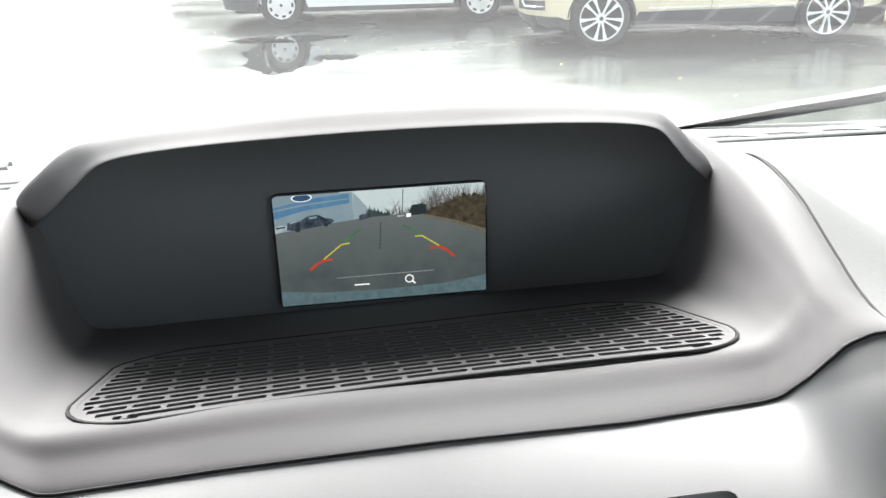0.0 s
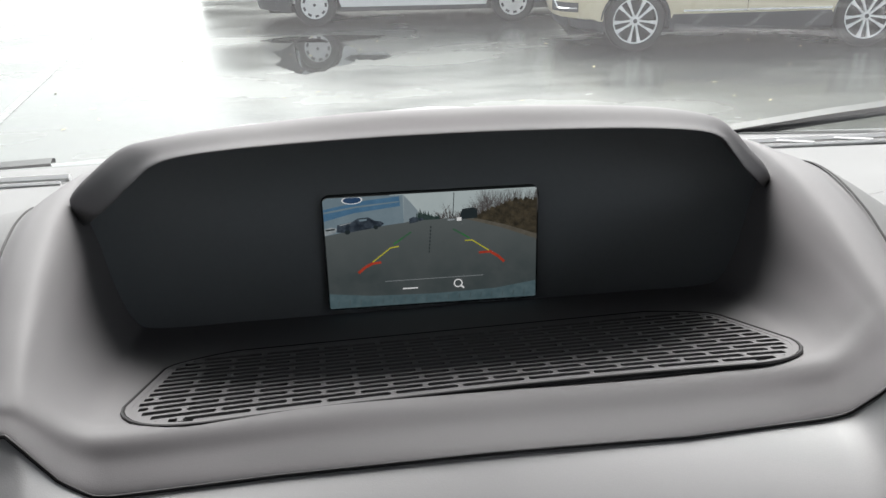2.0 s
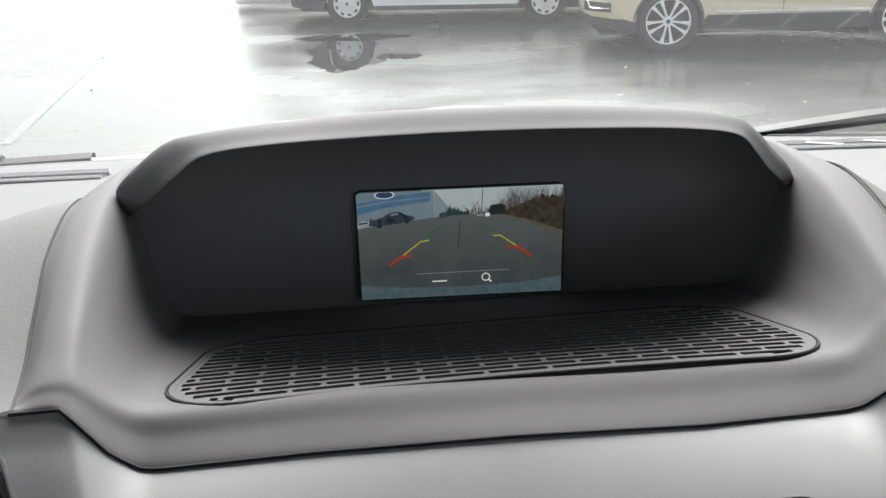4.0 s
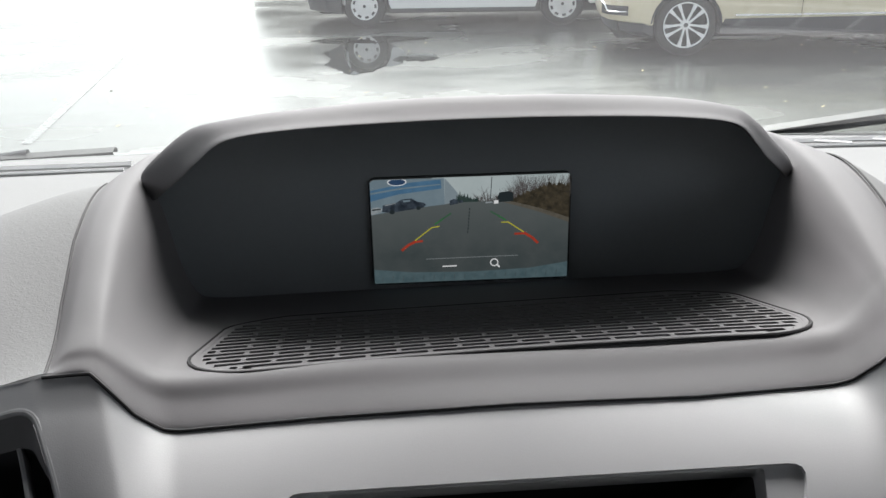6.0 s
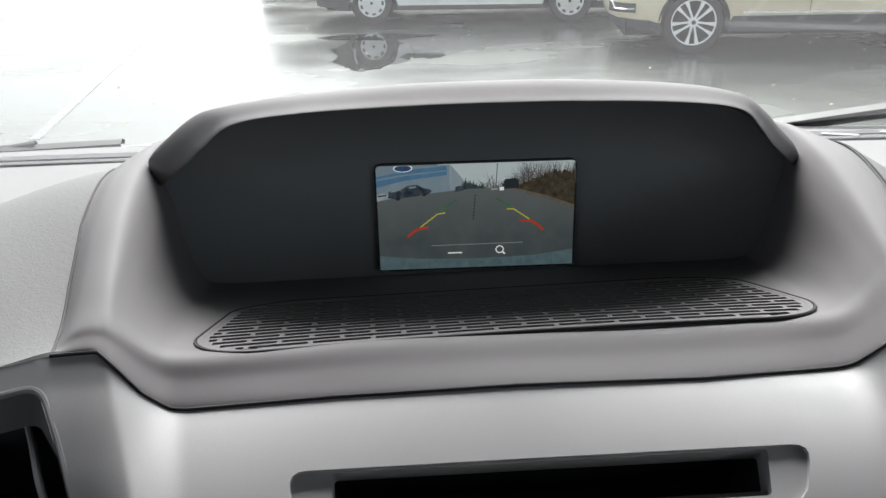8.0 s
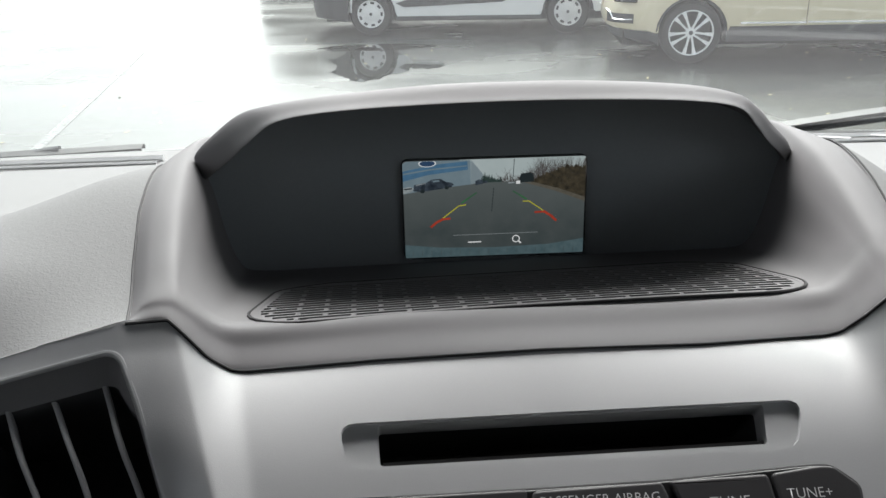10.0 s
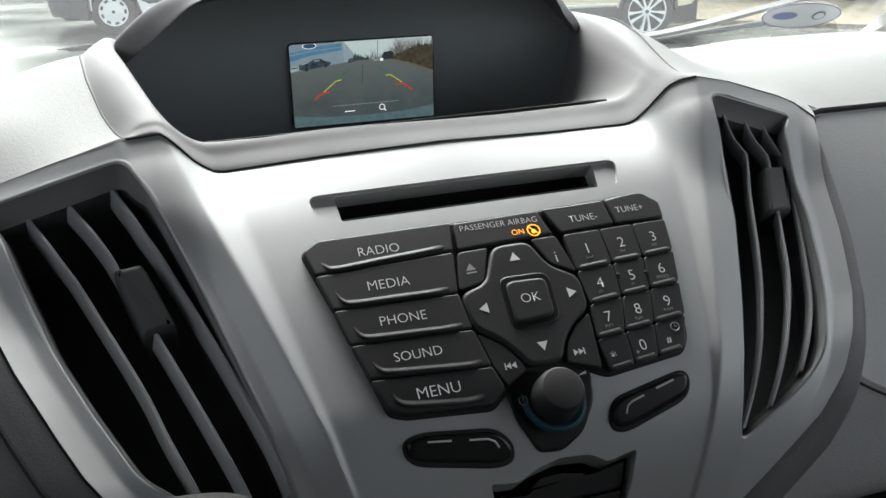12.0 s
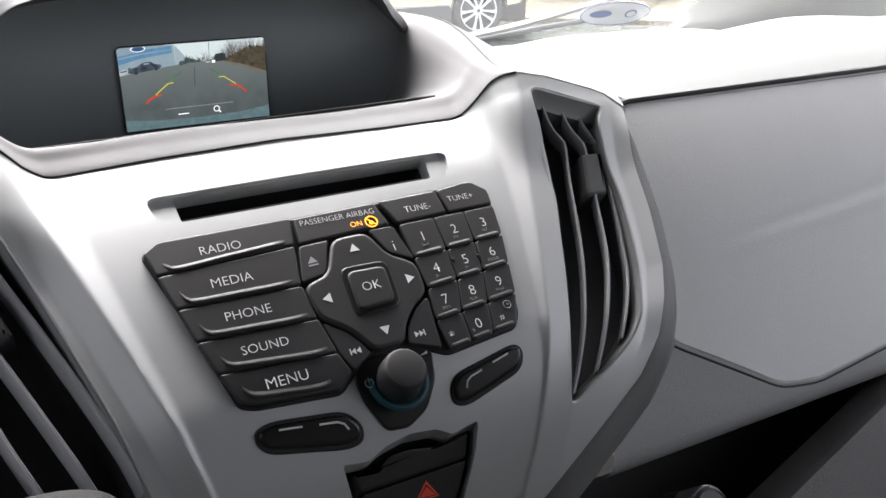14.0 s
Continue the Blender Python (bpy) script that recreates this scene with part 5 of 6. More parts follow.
    for poly, (u, v), d in (([(-13.6, 79.6), (-5.0, 85.6), (0.0, 91.5), (3.8, 98.8), (-6.5, 104.6), (-10.6, 95.2)], (-2.2, 96.2), -1), ([(39.8, 78.6), (37.4, 104.5), (22.4, 98.8), (25.2, 91.0), (31.8, 83.2)], (28.2, 95.5), 1)):
        k = plate("key", poly, 1.0, 3.2, M_KEY, pad, "track skip key", r=0.5, fr=2.0)
        bm = bmesh.new()
        for x in (-1.6, 0.8):
            bm.faces.new([bm.verts.new(inv @ on(u + d * (x + a), v + b, 3.35)) for a, b in ((0, -1.5), (2.2, 0), (0, 1.5))])
        bm.faces.new([bm.verts.new(inv @ on(u + d * a, v + b, 3.35)) for a, b in ((3.0, -1.5), (3.6, -1.5), (3.6, 1.5), (3.0, 1.5))])
        part("legend", bm, M_INK, k, smooth=False)

    # number keys
    k = plate("key", [(34.8, 23.0), (67.2, 22.2), (68.4, 36.0), (40.2, 37.2)], 1.0, 3.4, M_KEY, pad)
    print_on("TUNE-", 53.8, 30.7, k, width=14.5, n=3.5)
    k = plate("key", [(68.4, 22.1), (84.3, 20.2), (89.2, 20.6), (96.2, 27.2), (95.2, 36.0), (69.4, 36.2)], 1.0, 3.4, M_KEY, pad)
    print_on("TUNE+", 79.0, 29.0, k, width=14.5, n=3.5)
    left_e = [(40.4, 38.2), (40.9, 57.8), (41.4, 74.9), (39.4, 91.4), (41.0, 106.6)]
    right_e = [(95.2, 37.2), (92.6, 54.6), (89.0, 70.8), (85.6, 87.2), (79.2, 102.6)]
    fr = [(0.352, 0.672), (0.360, 0.675), (0.352, 0.668), (0.31, 0.635), (0.32, 0.64)]
    caps = (("1", "2", "3"), ("4", "5", "6"), ("7", "8", "9"), ("*", "0", "#"))
    small = (("", "abc", "def"), ("ghi", "jkl", "mno"), ("pqrs", "tuv", "wxyz"), ("", "", ""))
    def lerp2(a, b, t):
        return (a[0] + (b[0] - a[0]) * t, a[1] + (b[1] - a[1]) * t)
    for r in range(4):
        a = [0] + list(fr[r]) + [1]
        b = [0] + list(fr[r + 1]) + [1]
        for c in range(3):
            quad = [lerp2(left_e[r], right_e[r], a[c]), lerp2(left_e[r], right_e[r], a[c + 1]), lerp2(left_e[r + 1], right_e[r + 1], b[c + 1]), lerp2(left_e[r + 1], right_e[r + 1], b[c])]
            k = plate("key", offset(quad, 0.15), 1.0, 3.4, M_KEY, pad, r=0.5, fr=1.8)
            cu, cv = sum(q[0] for q in quad) / 4, sum(q[1] for q in quad) / 4
            sign = caps[r][c] in "*#"
            du, dv = {"*": (-2.6, 1.2), "#": (-2.0, 2.2), "0": (-0.8, 0.6)}.get(caps[r][c], (-0.2, -0.4))
            print_on(caps[r][c], cu + du, cv + dv, k, height=3.0 if sign else 5.0, n=3.5)
            if small[r][c]:
                print_on(small[r][c], cu - 1.2, cv + 4.0, k, M_INKDIM, height=1.6, n=3.5)
            if caps[r][c] == "0":
                print_on("+", cu - 4.4, cv + 3.4, k, M_INKDIM, height=1.8, n=3.5)
            if caps[r][c] == "1":
                bm = bmesh.new()
                tube(bm, [inv @ on(cu + a, cv + b, 3.45) for a, b in ((-2.0, 3.6), (-2.0, 4.6), (1.0, 4.4), (1.0, 3.4))], 0.00018, 5)
                part("legend", bm, M_INKDIM, k)
            if caps[r][c] == "5":
                for du in (-6.6, 7.4):
                    bm = bmesh.new()
                    lathe(bm, [(0.0, 0.0009), (0.0007, 0.0007), (0.001, 0.0)], 10, inv @ face_frame(cu + du, cv - 1.2 + 0.06 * du, 3.3))
                    part("dimple", bm, M_KEY, k)
            if caps[r][c] == "#":
                bm = bmesh.new()
                tube(bm, [inv @ on(cu + 3.2 + 2.0 * math.cos(t), cv - 3.6 + 2.0 * math.sin(t), 3.5) for t in np.linspace(0, 2 * math.pi, 20)], 0.00022, 5, False)
                tube(bm, [inv @ on(cu + 3.2, cv - 5.0, 3.5), inv @ on(cu + 3.2, cv - 3.6, 3.5), inv @ on(cu + 4.4, cv - 3.6, 3.5)], 0.0002, 5)
                part("clock_icon", bm, M_INKDIM, k)
            ridge(k, [(lerp2(quad[3], quad[2], t)[0], lerp2(quad[3], quad[2], t)[1] - 1.2) for t in (0.08, 0.5, 0.92)], 1.9, 3.2)
    return pad


keypad()


def volume_knob():
    k = thing("volume_knob", "round black volume knob with a teal light ring", "knob", at=on(14, 112, low(112)))
    inv = Matrix.Translation(k.location).inverted()
    bm = bmesh.new()
    prism(bm, fillet([(-7.5, 107), (1, 100), (24, 100), (33, 104), (31, 116), (24, 127), (14, 132), (3, 131), (-5, 118)], 3), -3, 1.6, 0.8, bend=True)
    bm.transform(inv)
    part("surround", bm, M_BEZEL, k, sharp=50)
    m = inv @ face_frame(13.0, 112.6, low(112) - 0.5)
    bm = bmesh.new()
    lathe(bm, [(0.0112, 0.001), (0.0128, 0.0028), (0.0140, 0.0026), (0.0146, 0.001)], 48, m, False)
    part("light_ring", bm, M_TEAL, k, "dim teal ring")
    bm = bmesh.new()
    lathe(bm, [(0.0, 0.0150), (0.0065, 0.0150), (0.0088, 0.0145), (0.0098, 0.0132), (0.0102, 0.0110), (0.0108, 0.002), (0.0108, 0.0)], 48, m)
    part("dial", bm, M_KEY, k, sharp=40)
    bm = bmesh.new()
    c = (-1.0, 111.0)
    tube(bm, [inv @ on(c[0] + 1.9 * math.cos(t), c[1] + 1.9 * math.sin(t), 1.8 + low(c[1])) for t in np.linspace(-1.1, 4.2, 20)], 0.00028, 5)
    tube(bm, [inv @ on(c[0], c[1] - 2.4, 1.8 + low(c[1])), inv @ on(c[0], c[1] - 0.4, 1.8 + low(c[1]))], 0.00028, 5)
    part("power_icon", bm, M_INKDIM, k)
    bm = bmesh.new()
    bm.faces.new([bm.verts.new(inv @ on(u, v, 1.9 + low(v))) for u, v in ((25.5, 105.2), (30.0, 103.6), (30.0, 105.0))])
    part("mark", bm, M_INK, k, smooth=False)


volume_knob()


def call_buttons(name, poly, icons, label):
    c = (sum(p[0] for p in poly) / len(poly), sum(p[1] for p in poly) / len(poly))
    b = thing(name, label, "button", "rocker buttons below the radio", at=on(c[0], c[1], low(c[1])))
    inv = Matrix.Translation(b.location).inverted()
    bm = bmesh.new()
    prism(bm, fillet(offset(poly, -1.6), 6), -3, 0.9, 0.7, bend=True)
    bm.transform(inv)
    part("surround", bm, M_SEAM, b, sharp=50)
    bm = bmesh.new()
    prism(bm, fillet(poly, 5), -1, 2.8, 1.6, bend=True)
    bm.transform(inv)
    part("rocker", bm, M_BEZEL, b, sharp=60)
    for ic in icons:
        bm = bmesh.new()
        tube(bm, [inv @ on(u, v, 2.9 + low(v)) for u, v in ic], 0.0005, 6)
        part("icon", bm, M_INK, b)


call_buttons("rocker_button", [(-53.5, 118.2), (-47.5, 116.4), (-15.5, 120), (-9.2, 126), (-9.4, 130.8), (-15.5, 131.8), (-50, 125.4), (-53.5, 121.8)],
             [[(-45, 119.6), (-35, 120.8)], [(-27.5, 121.8), (-19.5, 122.8), (-16.6, 124.2), (-15.0, 126.6)]], "black rocker button with white line icons on silver fascia")
call_buttons("rocker_button", [(38.4, 123), (41.6, 117.8), (75.6, 111.6), (78.0, 115), (75.2, 121.2), (45, 128.9), (39, 127.4)],
             [[(44.5, 124.0), (45.6, 121.2), (48, 119.8), (54, 118.4)], [(60.5, 116.6), (69.5, 114.6)]], "black rocker button with white line icons on silver fascia")


def switch_panel():
    s = thing("switch_panel", "dark hazard switch block in the recess below the radio", "switch", at=on(6, 158, low(158)))
    inv = Matrix.Translation(s.location).inverted()
    for poly, n1 in (([(-14.5, 142), (-2, 143.2), (4.5, 138.8), (14, 138.8), (28, 141), (45, 139.5), (43, 148.4), (-11, 148.8)], -4.0), ([(-10.5, 150), (43, 149.6), (34, 174), (-8, 175)], -3.0)):
        bm = bmesh.new()
        prism(bm, fillet(poly, 1.5), -24, n1, 1.0, bend=True)
        bm.transform(inv)
        k = part("switch", bm, M_KEY, s, sharp=50)
    bm = bmesh.new()
    a, b, c = (21.0, 152.4), (15.2, 159.0), (28.0, 159.4)
    tri = [a, c, b]
    lo = [inv @ on(u, v, -2.9 + low(v)) for u, v in tri]
    ins = [inv @ on(u, v, -2.9 + low(v)) for u, v in offset(tri, 0.9)]
    sheet(bm, [lo, ins], closed=True)
    ins2 = [inv @ on(u, v, -2.85 + low(v)) for u, v in offset(tri, 1.5)]
    bm.faces.new([bm.verts.new(p) for p in ins2])
    part("warning_triangle", bm, M_RED, k, "red hazard triangle", smooth=False)


switch_panel()


def gear_lever():
    g = thing("gear_lever", "grey leather gear knob on a short dark lever", "gear lever", at=(-0.138, -0.185, 1.734))
    bm = bmesh.new()
    rows = []
    for z, rx, ry, dy in ((0.0245, 0.004, 0.006, 0), (0.0240, 0.014, 0.018, 0), (0.021, 0.0195, 0.025, 0), (0.014, 0.0225, 0.028, 0), (0.0, 0.0235, 0.029, 0.0), (-0.02, 0.021, 0.026, 0), (-0.04, 0.016, 0.019, 0), (-0.055, 0.012, 0.013, 0)):
        rows.append([(rx * math.copysign(abs(math.cos(a)) ** 0.75, math.cos(a)), dy + ry * math.copysign(abs(math.sin(a)) ** 0.75, math.sin(a)), z) for a in np.linspace(0, 2 * math.pi, 33)[:-1]])
    vs = sheet(bm, rows, closed=True)
    bm.faces.new(vs[0])
    bm.transform(Matrix.Rotation(radians(-12), 4, "X") @ Matrix.Rotation(radians(6), 4, "Y"))
    part("knob", bm, M_LEATHER, g, sharp=80)
    bm = bmesh.new()
    tube(bm, [(0, -0.008, -0.05), (0, 0.01, -0.10), (0.01, 0.06, -0.16)], [0.008, 0.008, 0.012], 12)
    part("lever", bm, M_TRIM, g)
    bm = bmesh.new()
    lathe(bm, [(0.010, 0.0), (0.03, -0.03), (0.045, -0.07), (0.05, -0.10)], 24, Matrix.Translation((0.01, 0.055, -0.13)))
    part("gaiter", bm, M_TRIM, g)


gear_lever()


# ---------------------------------------------------------------- outside the glass
def cowl():
    c = thing("cowl", "dark rubber scuttle strip at the foot of the windscreen", "cowl", at=(0, 0.72, 1.69))
    inv = Matrix.Translation(c.location).inverted()
    bm = bmesh.new()
    xs = [-0.9 + 1.8 * i / 60 for i in range(61)]
    def row(d, h):
        return [inv @ (windscreen_point(x, 0) + Vector((0, d, h))) for x in xs]
    sheet(bm, [row(-0.004, -0.03), row(0.004, -0.004), row(0.012, 0.000), row(0.020, -0.002), row(0.05, -0.008), row(0.10, -0.03), row(0.11, -0.05)])
    part("scuttle", bm, M_RUBBER, c)


cowl()


def bonnet():
    b = thing("van_bonnet", "white painted bonnet of the van below the windscreen", "bonnet", at=(0, 1.1, 1.5))
    inv = Matrix.Translation(b.location).inverted()
    bm = bmesh.new()
    xs = [-0.85 + 1.7 * i / 40 for i in range(41)]
    prof = [(0.800, 1.645), (0.806, 1.672), (0.812, 1.677), (0.83, 1.673), (1.0, 1.58), (1.3, 1.38), (1.55, 1.16), (1.66, 0.9), (1.68, 0.5)]
    sheet(bm, [[inv @ Vector((x, y - 0.16 * x * x, z - 0.03 * x * x)) for x in xs] for y, z in prof])
    part("panel", bm, M_WHITE, b)


bonnet()


def wiper(points, arm, label):
    w = thing("windscreen_wiper", label, "wiper", "windscreen wipers", at=points[0])
    inv = Matrix.Translation(w.location).inverted()
    bm = bmesh.new()
    pts = [inv @ Vector(p) for p in spline(points, 30)]
    rows = []
    for h, d in ((-0.003, 0.008), (0.001, 0.009), (0.004, 0.002), (0.001, -0.008), (-0.004, -0.005)):
        rows.append([p + Vector((0, d, h)) for p in pts])
    sheet(bm, rows)
    part("blade", bm, M_RUBBER, w)
    bm = bmesh.new()
    tube(bm, [inv @ Vector(p) for p in spline(arm, 20)], 0.004, 8)
    part("arm", bm, M_TRIM, w)
    bm = bmesh.new()
    a = inv @ Vector(arm[0])
    tube(bm, [a + Vector((-0.015, 0, -0.002)), a + Vector((0.015, 0, 0.002))], 0.0055, 8)
    part("joint", bm, M_TRIM, w)


wiper([(0.315, 0.655, 1.7085), (0.332, 0.652, 1.712), (0.432, 0.635, 1.729), (0.535, 0.620, 1.744), (0.677, 0.608, 1.771), (0.79, 0.595, 1.79)], [(0.359, 0.660, 1.706), (0.451, 0.645, 1.720), (0.545, 0.635, 1.732), (0.70, 0.630, 1.745)], "black wiper resting along the foot of the windscreen")
wiper([(-0.80, 0.690, 1.686), (-0.528, 0.700, 1.6955), (-0.44, 0.700, 1.6975), (-0.335, 0.702, 1.7005)], [(-0.44, 0.703, 1.698), (-0.6, 0.705, 1.692), (-0.75, 0.70, 1.682)], "black wiper low against the windscreen foot")


def sticker():
    s = thing("windscreen_sticker", "oval white sticker with faded blue shapes on the windscreen", "sticker", at=windscreen_point(0.66, 0.105))
    inv = Matrix.Translation(s.location).inverted()
    c = windscreen_point(0.66, 0.105)
    ux = (windscreen_point(0.67, 0.09) - windscreen_point(0.65, 0.09)).normalized()
    uy = (windscreen_point(0.66, 0.12) - windscreen_point(0.66, 0.06)).normalized()
    un = ux.cross(uy).normalized()
    if un.y > 0:
        un = -un
    def oval(cx, cy, rx, ry, k, n=40):
        return [inv @ (c + ux * (cx + rx * math.cos(a)) + uy * (cy + ry * math.sin(a)) + un * (0.002 + 0.0006 * k)) for a in np.linspace(0, 2 * math.pi, n + 1)[:-1]]
    for name, mat, args in (("disc", M_DECAL, (0, 0, 0.054, 0.0225, 0)), ("emblem", M_DECALBLUE, (-0.023, 0.0, 0.017, 0.0068, 1)), ("emblem", M_DECALBLUE, (0.024, 0.0, 0.009, 0.0075, 1)), ("emblem", M_DECAL, (0.024, 0.0, 0.0068, 0.0055, 2))):
        bm = bmesh.new()
        bm.faces.new([bm.verts.new(p) for p in oval(*args)])
        part(name, bm, mat, s, smooth=False)
    bm = bmesh.new()
    sheet(bm, [oval(0, 0, 0.054, 0.0225, 1), oval(0, 0, 0.0525, 0.0212, 1)], closed=True)
    part("border", bm, M_DECALBLUE, s, smooth=False)


sticker()


# ---------------------------------------------------------------- parked vehicles (own frame: x ahead, y to its left, z up, front axle at 0)
def arch(cx, cz, r, z, n=14):
    """Wheel arch from front to back, meeting the height z."""
    a0 = math.asin((z - cz) / r)
    return [(cx + r * math.cos(a), cz + r * math.sin(a)) for a in np.linspace(a0, math.pi - a0, n)]


def body_shell(outline, width, nose, tail, xf, xr, tuck=0.0, slices=(0, 0.3, 0.6, 0.8, 0.9, 0.96, 0.99, 1.0)):
    """Side outline carried across the width, with rounded ends in plan."""
    bm = bmesh.new()
    ys = [-s for s in slices[::-1]] + list(slices[1:])
    rows = []
    for q in ys:
        a = abs(q)
        row = []
        for x, z in outline:
            f = ease((x - xf) / 0.5) if x > xf else -ease((xr - x) / 0.5) if x < xr else 0
            dx = -nose * f * a ** 4 if f > 0 else -tail * f * a ** 4
            yy = q * width / 2 * (1 - tuck * max(0, z - 0.75))
            row.append((x + dx, yy, z))
        rows.append(row)
    vs = sheet(bm, rows, closed=True)
    bm.faces.new(vs[0])
    bm.faces.new(vs[-1])
    return bm


def wheel(car, x, y, r, side, style, width=0.235):
    """One wheel under the car; side +1 faces its left."""
    w = new("wheel")
    w.parent = car
    m = Matrix.Translation((x, y, r)) @ Matrix.Rotation(radians(-90 * side), 4, "X")
    rim = r * (0.72 if style == "alloy" else 0.62)
    bm = bmesh.new()
    lathe(bm, [(rim, -width / 2), (r - 0.03, -width / 2), (r - 0.006, -width / 2 + 0.03), (r, 0), (r - 0.006, width / 2 - 0.03), (r - 0.03, width / 2 - 0.004), (rim + 0.012, width / 2), (rim, width / 2 - 0.012), (rim, -width / 2)], 48, m, False)
    part("tyre", bm, M_TYRE, w)
    bm = bmesh.new()
    lathe(bm, [(0.0, width / 2 - 0.11), (rim - 0.02, width / 2 - 0.11), (rim - 0.012, width / 2 - 0.02), (rim, width / 2 - 0.010)], 48, m, False)
    part("rim_well", bm, M_UNDER if style == "alloy" else M_TRIM, w)
    if style == "alloy":
        bm = bmesh.new()
        lathe(bm, [(rim - 0.016, width / 2 - 0.02), (rim - 0.010, width / 2 - 0.004), (rim + 0.002, width / 2 - 0.006), (rim, width / 2 - 0.03)], 48, m, False)
        lathe(bm, [(0.0, width / 2 - 0.012), (0.030, width / 2 - 0.012), (0.055, width / 2 - 0.022), (0.062, width / 2 - 0.06)], 24, m)
        part("rim", bm, M_ALLOY, w)
        for i in range(5):
            for d in (-1, 1):
                bm = bmesh.new()
                a = 2 * math.pi * i / 5 + 0.3
                def q(rr, off, z):
                    return m @ Vector((rr * math.cos(a) - off * math.sin(a), rr * math.sin(a) + off * math.cos(a), z))
                h0, h1 = width / 2 - 0.018, width / 2 - 0.008
                o0, o1, hw0, hw1 = d * 0.013, d * 0.064, 0.012, 0.027
                top = [q(0.03, o0 - hw0, h0), q(rim * 0.55, (o0 + o1) / 2 - hw0, h1), q(rim - 0.008, o1 - hw1, h1 - 0.004)], [q(0.03, o0 + hw0, h0), q(rim * 0.55, (o0 + o1) / 2 + hw0, h1), q(rim - 0.008, o1 + hw1, h1 - 0.004)]
                dn = m.to_3x3() @ Vector((0, 0, -0.03))
                sheet(bm, [[p + dn for p in top[0]], top[0], top[1], [p + dn for p in top[1]]])
                part("spoke", bm, M_ALLOY, w)
        bm = bmesh.new()
        lathe(bm, [(0.0, width / 2 - 0.008), (0.026, width / 2 - 0.009), (0.028, width / 2 - 0.014)], 20, m)
        part("hub_cap", bm, M_TRIM, w)
    else:
        bm = bmesh.new()
        z = width / 2
        rings = []
        n = 9
        k = 72
        for rr, hh in ((0.018, z + 0.004), (0.05, z + 0.002), (0.09, z - 0.008), (rim * 0.70, z - 0.010), (rim * 0.74, z - 0.010), (rim * 0.91, z - 0.008), (rim * 0.95, z - 0.004), (rim, z - 0.003), (rim + 0.006, z - 0.012)):
            rings.append([m @ Vector((rr * math.cos(2 * math.pi * j / k), rr * math.sin(2 * math.pi * j / k), hh)) for j in range(k)])
        vv = [[bm.verts.new(p) for p in r_] for r_ in rings]
        for b_ in range(len(vv) - 1):
            for j in range(k):
                ph = (j % (k // n)) / (k // n)
                if b_ == 4 and 0.25 <= ph < 0.75:
                    continue
                bm.faces.new((vv[b_][j], vv[b_][(j + 1) % k], vv[b_ + 1][(j + 1) % k], vv[b_ + 1][j]))
        bm.faces.new(vv[0])
        part("wheel_cover", bm, M_COVER, w, "silver plastic wheel cover")
        bm = bmesh.new()
        lathe(bm, [(0.0, z + 0.007), (0.022, z + 0.006), (0.026, z + 0.001)], 20, m)
        part("hub_cap", bm, M_TRIM, w)
    return w


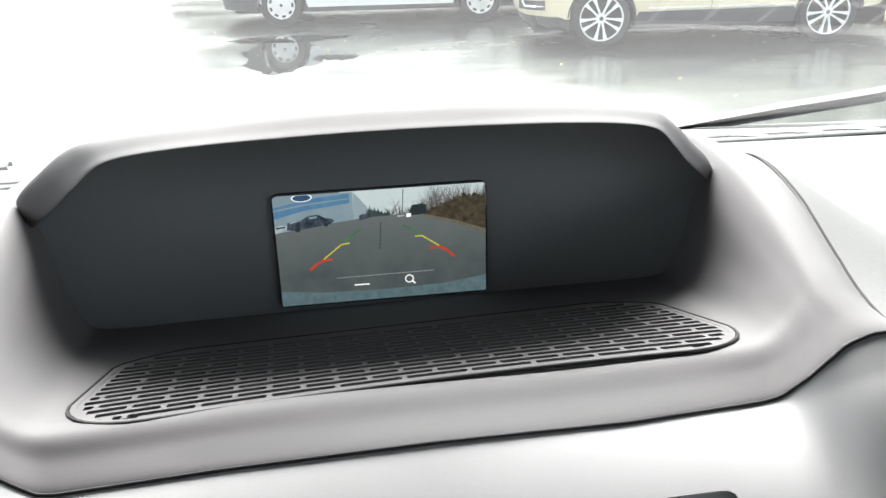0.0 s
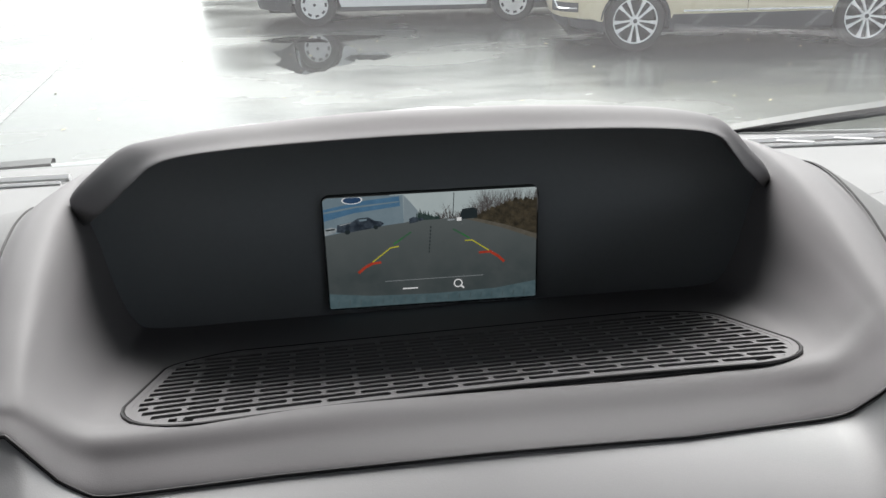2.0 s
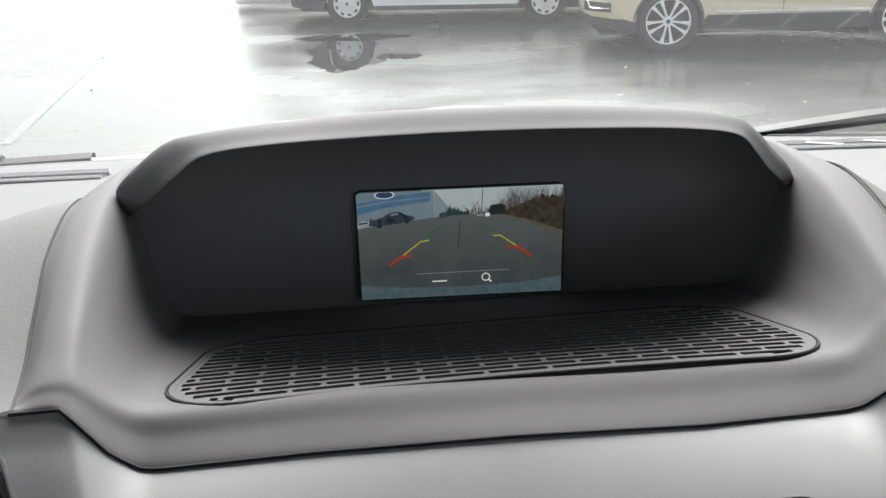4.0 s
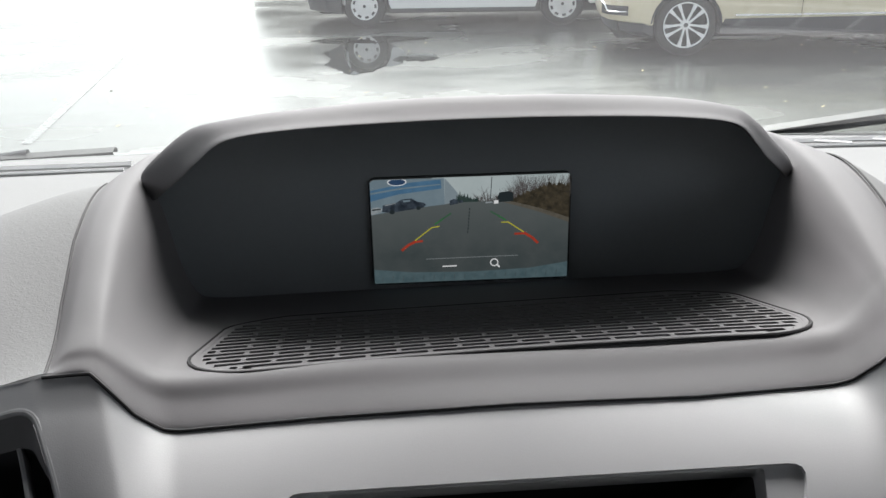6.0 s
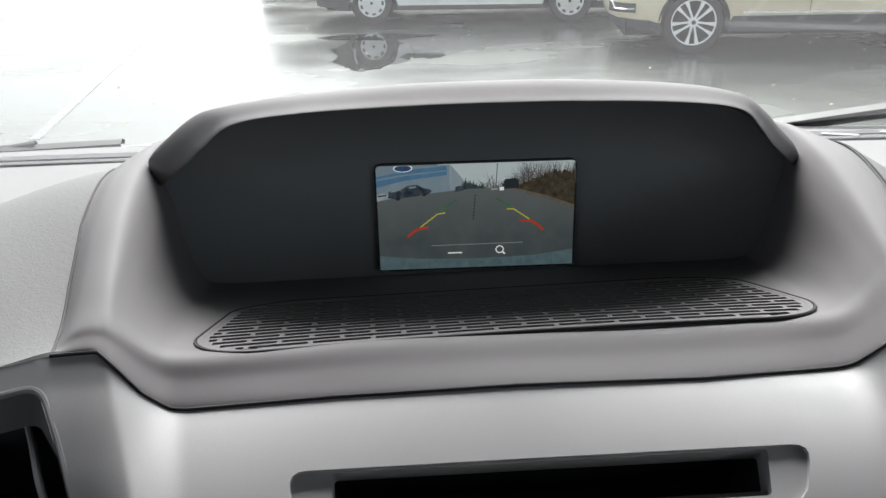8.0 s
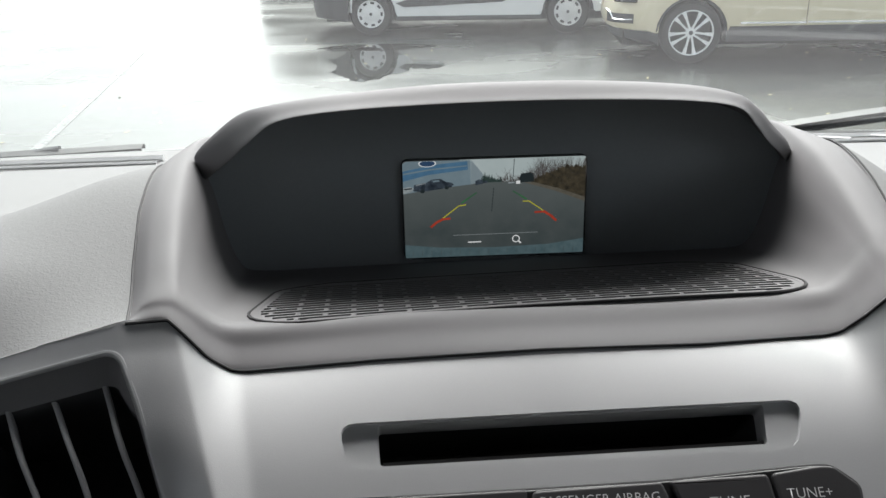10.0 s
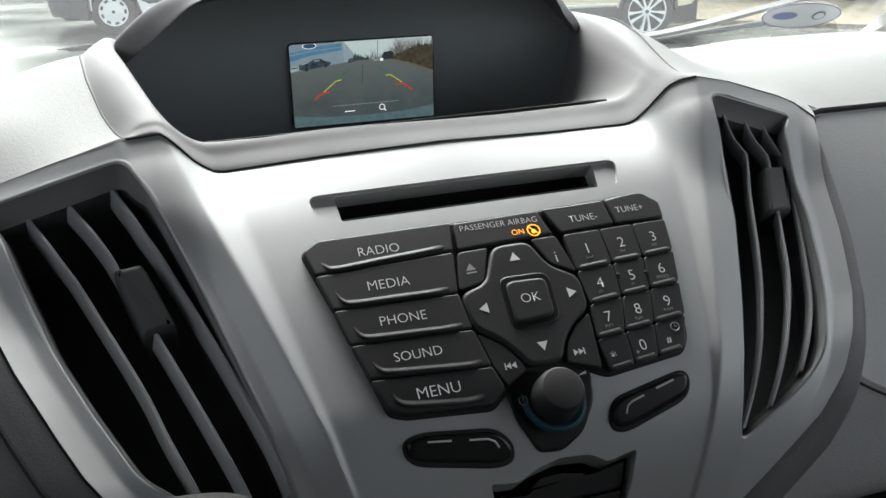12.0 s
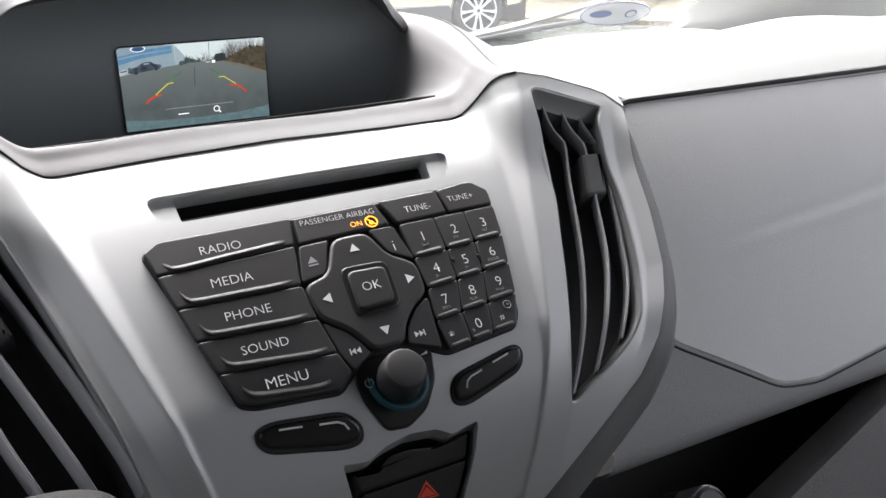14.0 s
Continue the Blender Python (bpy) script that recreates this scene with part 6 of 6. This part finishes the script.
def suv():
    c = thing("parked_suv", "cream parked estate car with bright alloy wheels on wet asphalt", "car", "parked vehicles")
    W = 1.92
    out = [(0.98, 0.66), (0.99, 0.52), (0.96, 0.42), (0.86, 0.385), (0.46, 0.385)] + arch(0, 0.38, 0.435, 0.40) + [(-0.46, 0.455), (-2.40, 0.47)] + arch(-2.85, 0.38, 0.435, 0.44) \
        + [(-3.30, 0.44), (-3.70, 0.46), (-3.83, 0.60), (-3.86, 0.85), (-3.80, 1.05), (-2.0, 1.06), (0.0, 1.02), (0.6, 0.97), (0.88, 0.86)]
    part("body", body_shell(out, W, 0.42, 0.25, 0.35, -3.2), M_CREAM, c)
    top = [(0.05, 1.0), (-0.75, 1.60), (-1.2, 1.68), (-2.6, 1.67), (-3.4, 1.50), (-3.75, 1.04)]
    part("cabin", body_shell(top, W * 0.90, 0.1, 0.1, 0.0, -3.2, 0.13), M_CARGLASS, c, "dark glazed upper part")
    bm = body_shell([(-0.70, 1.62), (-1.2, 1.70), (-2.6, 1.69), (-3.45, 1.53), (-2.6, 1.655), (-1.2, 1.665)], W * 0.80, 0.1, 0.1, -0.7, -3.2)
    part("roof", bm, M_CREAM, c)
    low_ = [(0.93, 0.43), (0.90, 0.30), (0.70, 0.235), (0.42, 0.23), (0.42, 0.44)]
    part("front_valance", body_shell(low_, W * 0.985, 0.40, 0.0, 0.35, -9), M_TRIM, c, "dark lower bumper")
    part("sill", body_shell([(-0.42, 0.465), (-0.42, 0.27), (-2.44, 0.28), (-2.44, 0.475)], W * 0.985, 0, 0, 9, -9), M_TRIM, c, "dark sill")
    bm = bmesh.new()
    box(bm, -3.7, 0.8, -0.70, 0.70, 0.20, 0.62)
    part("underbody", bm, M_UNDER, c, smooth=False)
    for x in (0.0, -2.85):
        for s in (-1, 1):
            bm = bmesh.new()
            pts = [(px, s * (W / 2 + 0.004), pz) for px, pz in arch(x, 0.38, 0.435, 0.40)]
            inn = [(x + (p[0] - x) * 0.93, s * (W / 2 - 0.002), 0.38 + (p[2] - 0.38) * 0.93) for p in pts]
            far_ = [(p[0], s * (W / 2 - 0.25), p[2]) for p in inn]
            sheet(bm, [pts, inn, far_])
            part("wheel_arch", bm, M_TRIM, c, "dark wheel arch lip")
            wheel(c, x, s * (W / 2 - 0.13), 0.38, s, "alloy")
    for s in (-1, 1):
        y = s * (W / 2)
        bm = bmesh.new()
        box(bm, -1.36, -0.58, y - 0.012, y + 0.012, 0.485, 0.510)
        part("sill_strip", bm, M_CHROME, c, "bright sill strip", smooth=False)
        bm = bmesh.new()
        box(bm, -2.40, -1.38, y - 0.012, y + 0.012, 0.488, 0.513)
        part("sill_strip", bm, M_CHROME, c, "bright sill strip", smooth=False)
        bm = bmesh.new()
        tube(bm, [(-1.365, y - 0.001, 0.47), (-1.365, y - 0.001, 1.04)], 0.004, 6)
        part("door_gap", bm, M_UNDER, c)
    # lower intakes with bright surrounds, wrapped on the bumper's corner
    for s in (-1, 1):
        def wrap(t, z, d=0.006):
            yy = s * (0.30 + 0.62 * t)
            q = abs(yy) / (W / 2)
            x = 0.975 - 0.42 * q ** 4 * 0.97 + d
            return Vector((x, yy + s * d * 0.5 * t, z))
        bm = bmesh.new()
        ts = np.linspace(0.15, 0.93, 16)
        sheet(bm, [[wrap(t, 0.475 + 0.02 * t, 0.010) for t in ts], [wrap(t, 0.60 if t < 0.5 else 0.60 + 0.02 * (t - 0.5), 0.010) for t in ts]])
        part("intake", bm, M_TRIM, c, "black lower intake")
        bm = bmesh.new()
        tube(bm, [wrap(t, z, 0.018) for t, z in ((0.05, 0.625), (0.30, 0.615), (0.42, 0.59), (0.50, 0.535), (0.56, 0.525), (0.75, 0.53), (0.92, 0.545))], 0.010, 8)
        part("chrome_blade", bm, M_CHROME, c, "bright chrome bumper blade")
        bm = bmesh.new()
        tube(bm, [wrap(t, 0.755 + 0.02 * t, 0.006) for t in (0.55, 0.75, 0.95)], 0.035, 8)
        part("headlight", bm, M_CARGLASS, c)
    return c


def van():
    c = thing("parked_van", "white parked delivery van with dark plastic bumper and wheel covers", "van", "parked vehicles")
    W = 1.82
    body = [(0.52, 0.74), (0.46, 0.36)] + arch(0, 0.335, 0.395, 0.36) + [(-0.42, 0.30), (-2.64, 0.30)] + arch(-3.06, 0.335, 0.395, 0.36) \
        + [(-3.48, 0.34), (-3.92, 0.36), (-3.95, 0.7), (-3.95, 1.75), (-3.7, 1.83), (-1.2, 1.83), (-0.55, 1.70), (0.30, 1.15), (0.78, 0.95), (0.86, 0.78)]
    part("body", body_shell(body, W, 0.30, 0.10, 0.2, -3.6, 0.05), M_WHITE, c)
    bump = [(1.00, 0.66), (1.02, 0.45), (0.98, 0.27), (0.80, 0.225), (0.44, 0.23)] + [(x, z) for x, z in arch(0, 0.335, 0.39, 0.36)[:5]] + [(0.34, 0.75), (0.80, 0.78)]
    part("bumper", body_shell(bump, W * 1.01, 0.42, 0.0, 0.3, -9), M_TRIM, c, "dark grey front bumper")
    part("sill", body_shell([(-0.40, 0.31), (-0.40, 0.245), (-2.66, 0.25), (-2.66, 0.315)], W * 0.995, 0, 0, 9, -9), M_TRIM, c, "grey sill")
    bm = bmesh.new()
    box(bm, -3.85, 0.75, -0.66, 0.66, 0.20, 0.55)
    part("underbody", bm, M_UNDER, c, smooth=False)
    part("windscreen", body_shell([(0.24, 1.17), (-0.52, 1.68), (-0.58, 1.66), (0.18, 1.14)], W * 0.86, 0.1, 0, -1, -9), M_CARGLASS, c)
    for s in (-1, 1):
        y = s * W / 2
        bm = bmesh.new()
        poly = [(-0.52, 0.44), (-0.40, 0.50), (-0.62, 0.56), (-1.2, 0.615), (-2.25, 0.66), (-2.20, 0.56), (-2.05, 0.50), (-0.75, 0.445)]
        a = [bm.verts.new((x, y + s * 0.012, z)) for x, z in poly]
        b = [bm.verts.new((x, y - s * 0.02, z)) for x, z in poly]
        bm.faces.new(a)
        for i in range(len(a)):
            bm.faces.new((a[i - 1], a[i], b[i], b[i - 1]))
        part("side_moulding", bm, M_TRIM, c, "dark grey side moulding", smooth=False)
        bm = bmesh.new()
        box(bm, -1.25, -0.05, y * 0.945 - 0.004 * s, y * 0.945 + 0.03 * s, 1.08, 1.55)
        part("side_window", bm, M_CARGLASS, c, smooth=False)
        bm = bmesh.new()
        lathe(bm, [(0.0, 0.012), (0.06, 0.012), (0.075, 0.0)], 20, Matrix.Translation((0.915, s * 0.56, 0.50)) @ Matrix.Rotation(radians(90), 4, "Y"))
        part("fog_light_blank", bm, M_TRIM, c)
        for x in (0.0, -3.06):
            bm = bmesh.new()
            pts = [(px, s * (W / 2 + 0.003), pz) for px, pz in arch(x, 0.335, 0.395, 0.36)]
            inn = [(x + (p[0] - x) * 0.95, s * (W / 2 - 0.004), 0.335 + (p[2] - 0.335) * 0.95) for p in pts]
            far_ = [(p[0], s * (W / 2 - 0.25), p[2]) for p in inn]
            sheet(bm, [pts, inn, far_])
            part("wheel_arch", bm, M_TRIM, c)
            wheel(c, x, s * (W / 2 - 0.125), 0.335, s, "cover", 0.205)
    return c


suv().matrix_world = pose(3.592, 11.595, 0, 0, 0, 173.6)
van().matrix_world = pose(-0.451, 14.83, 0, 0, 0, 173.6)
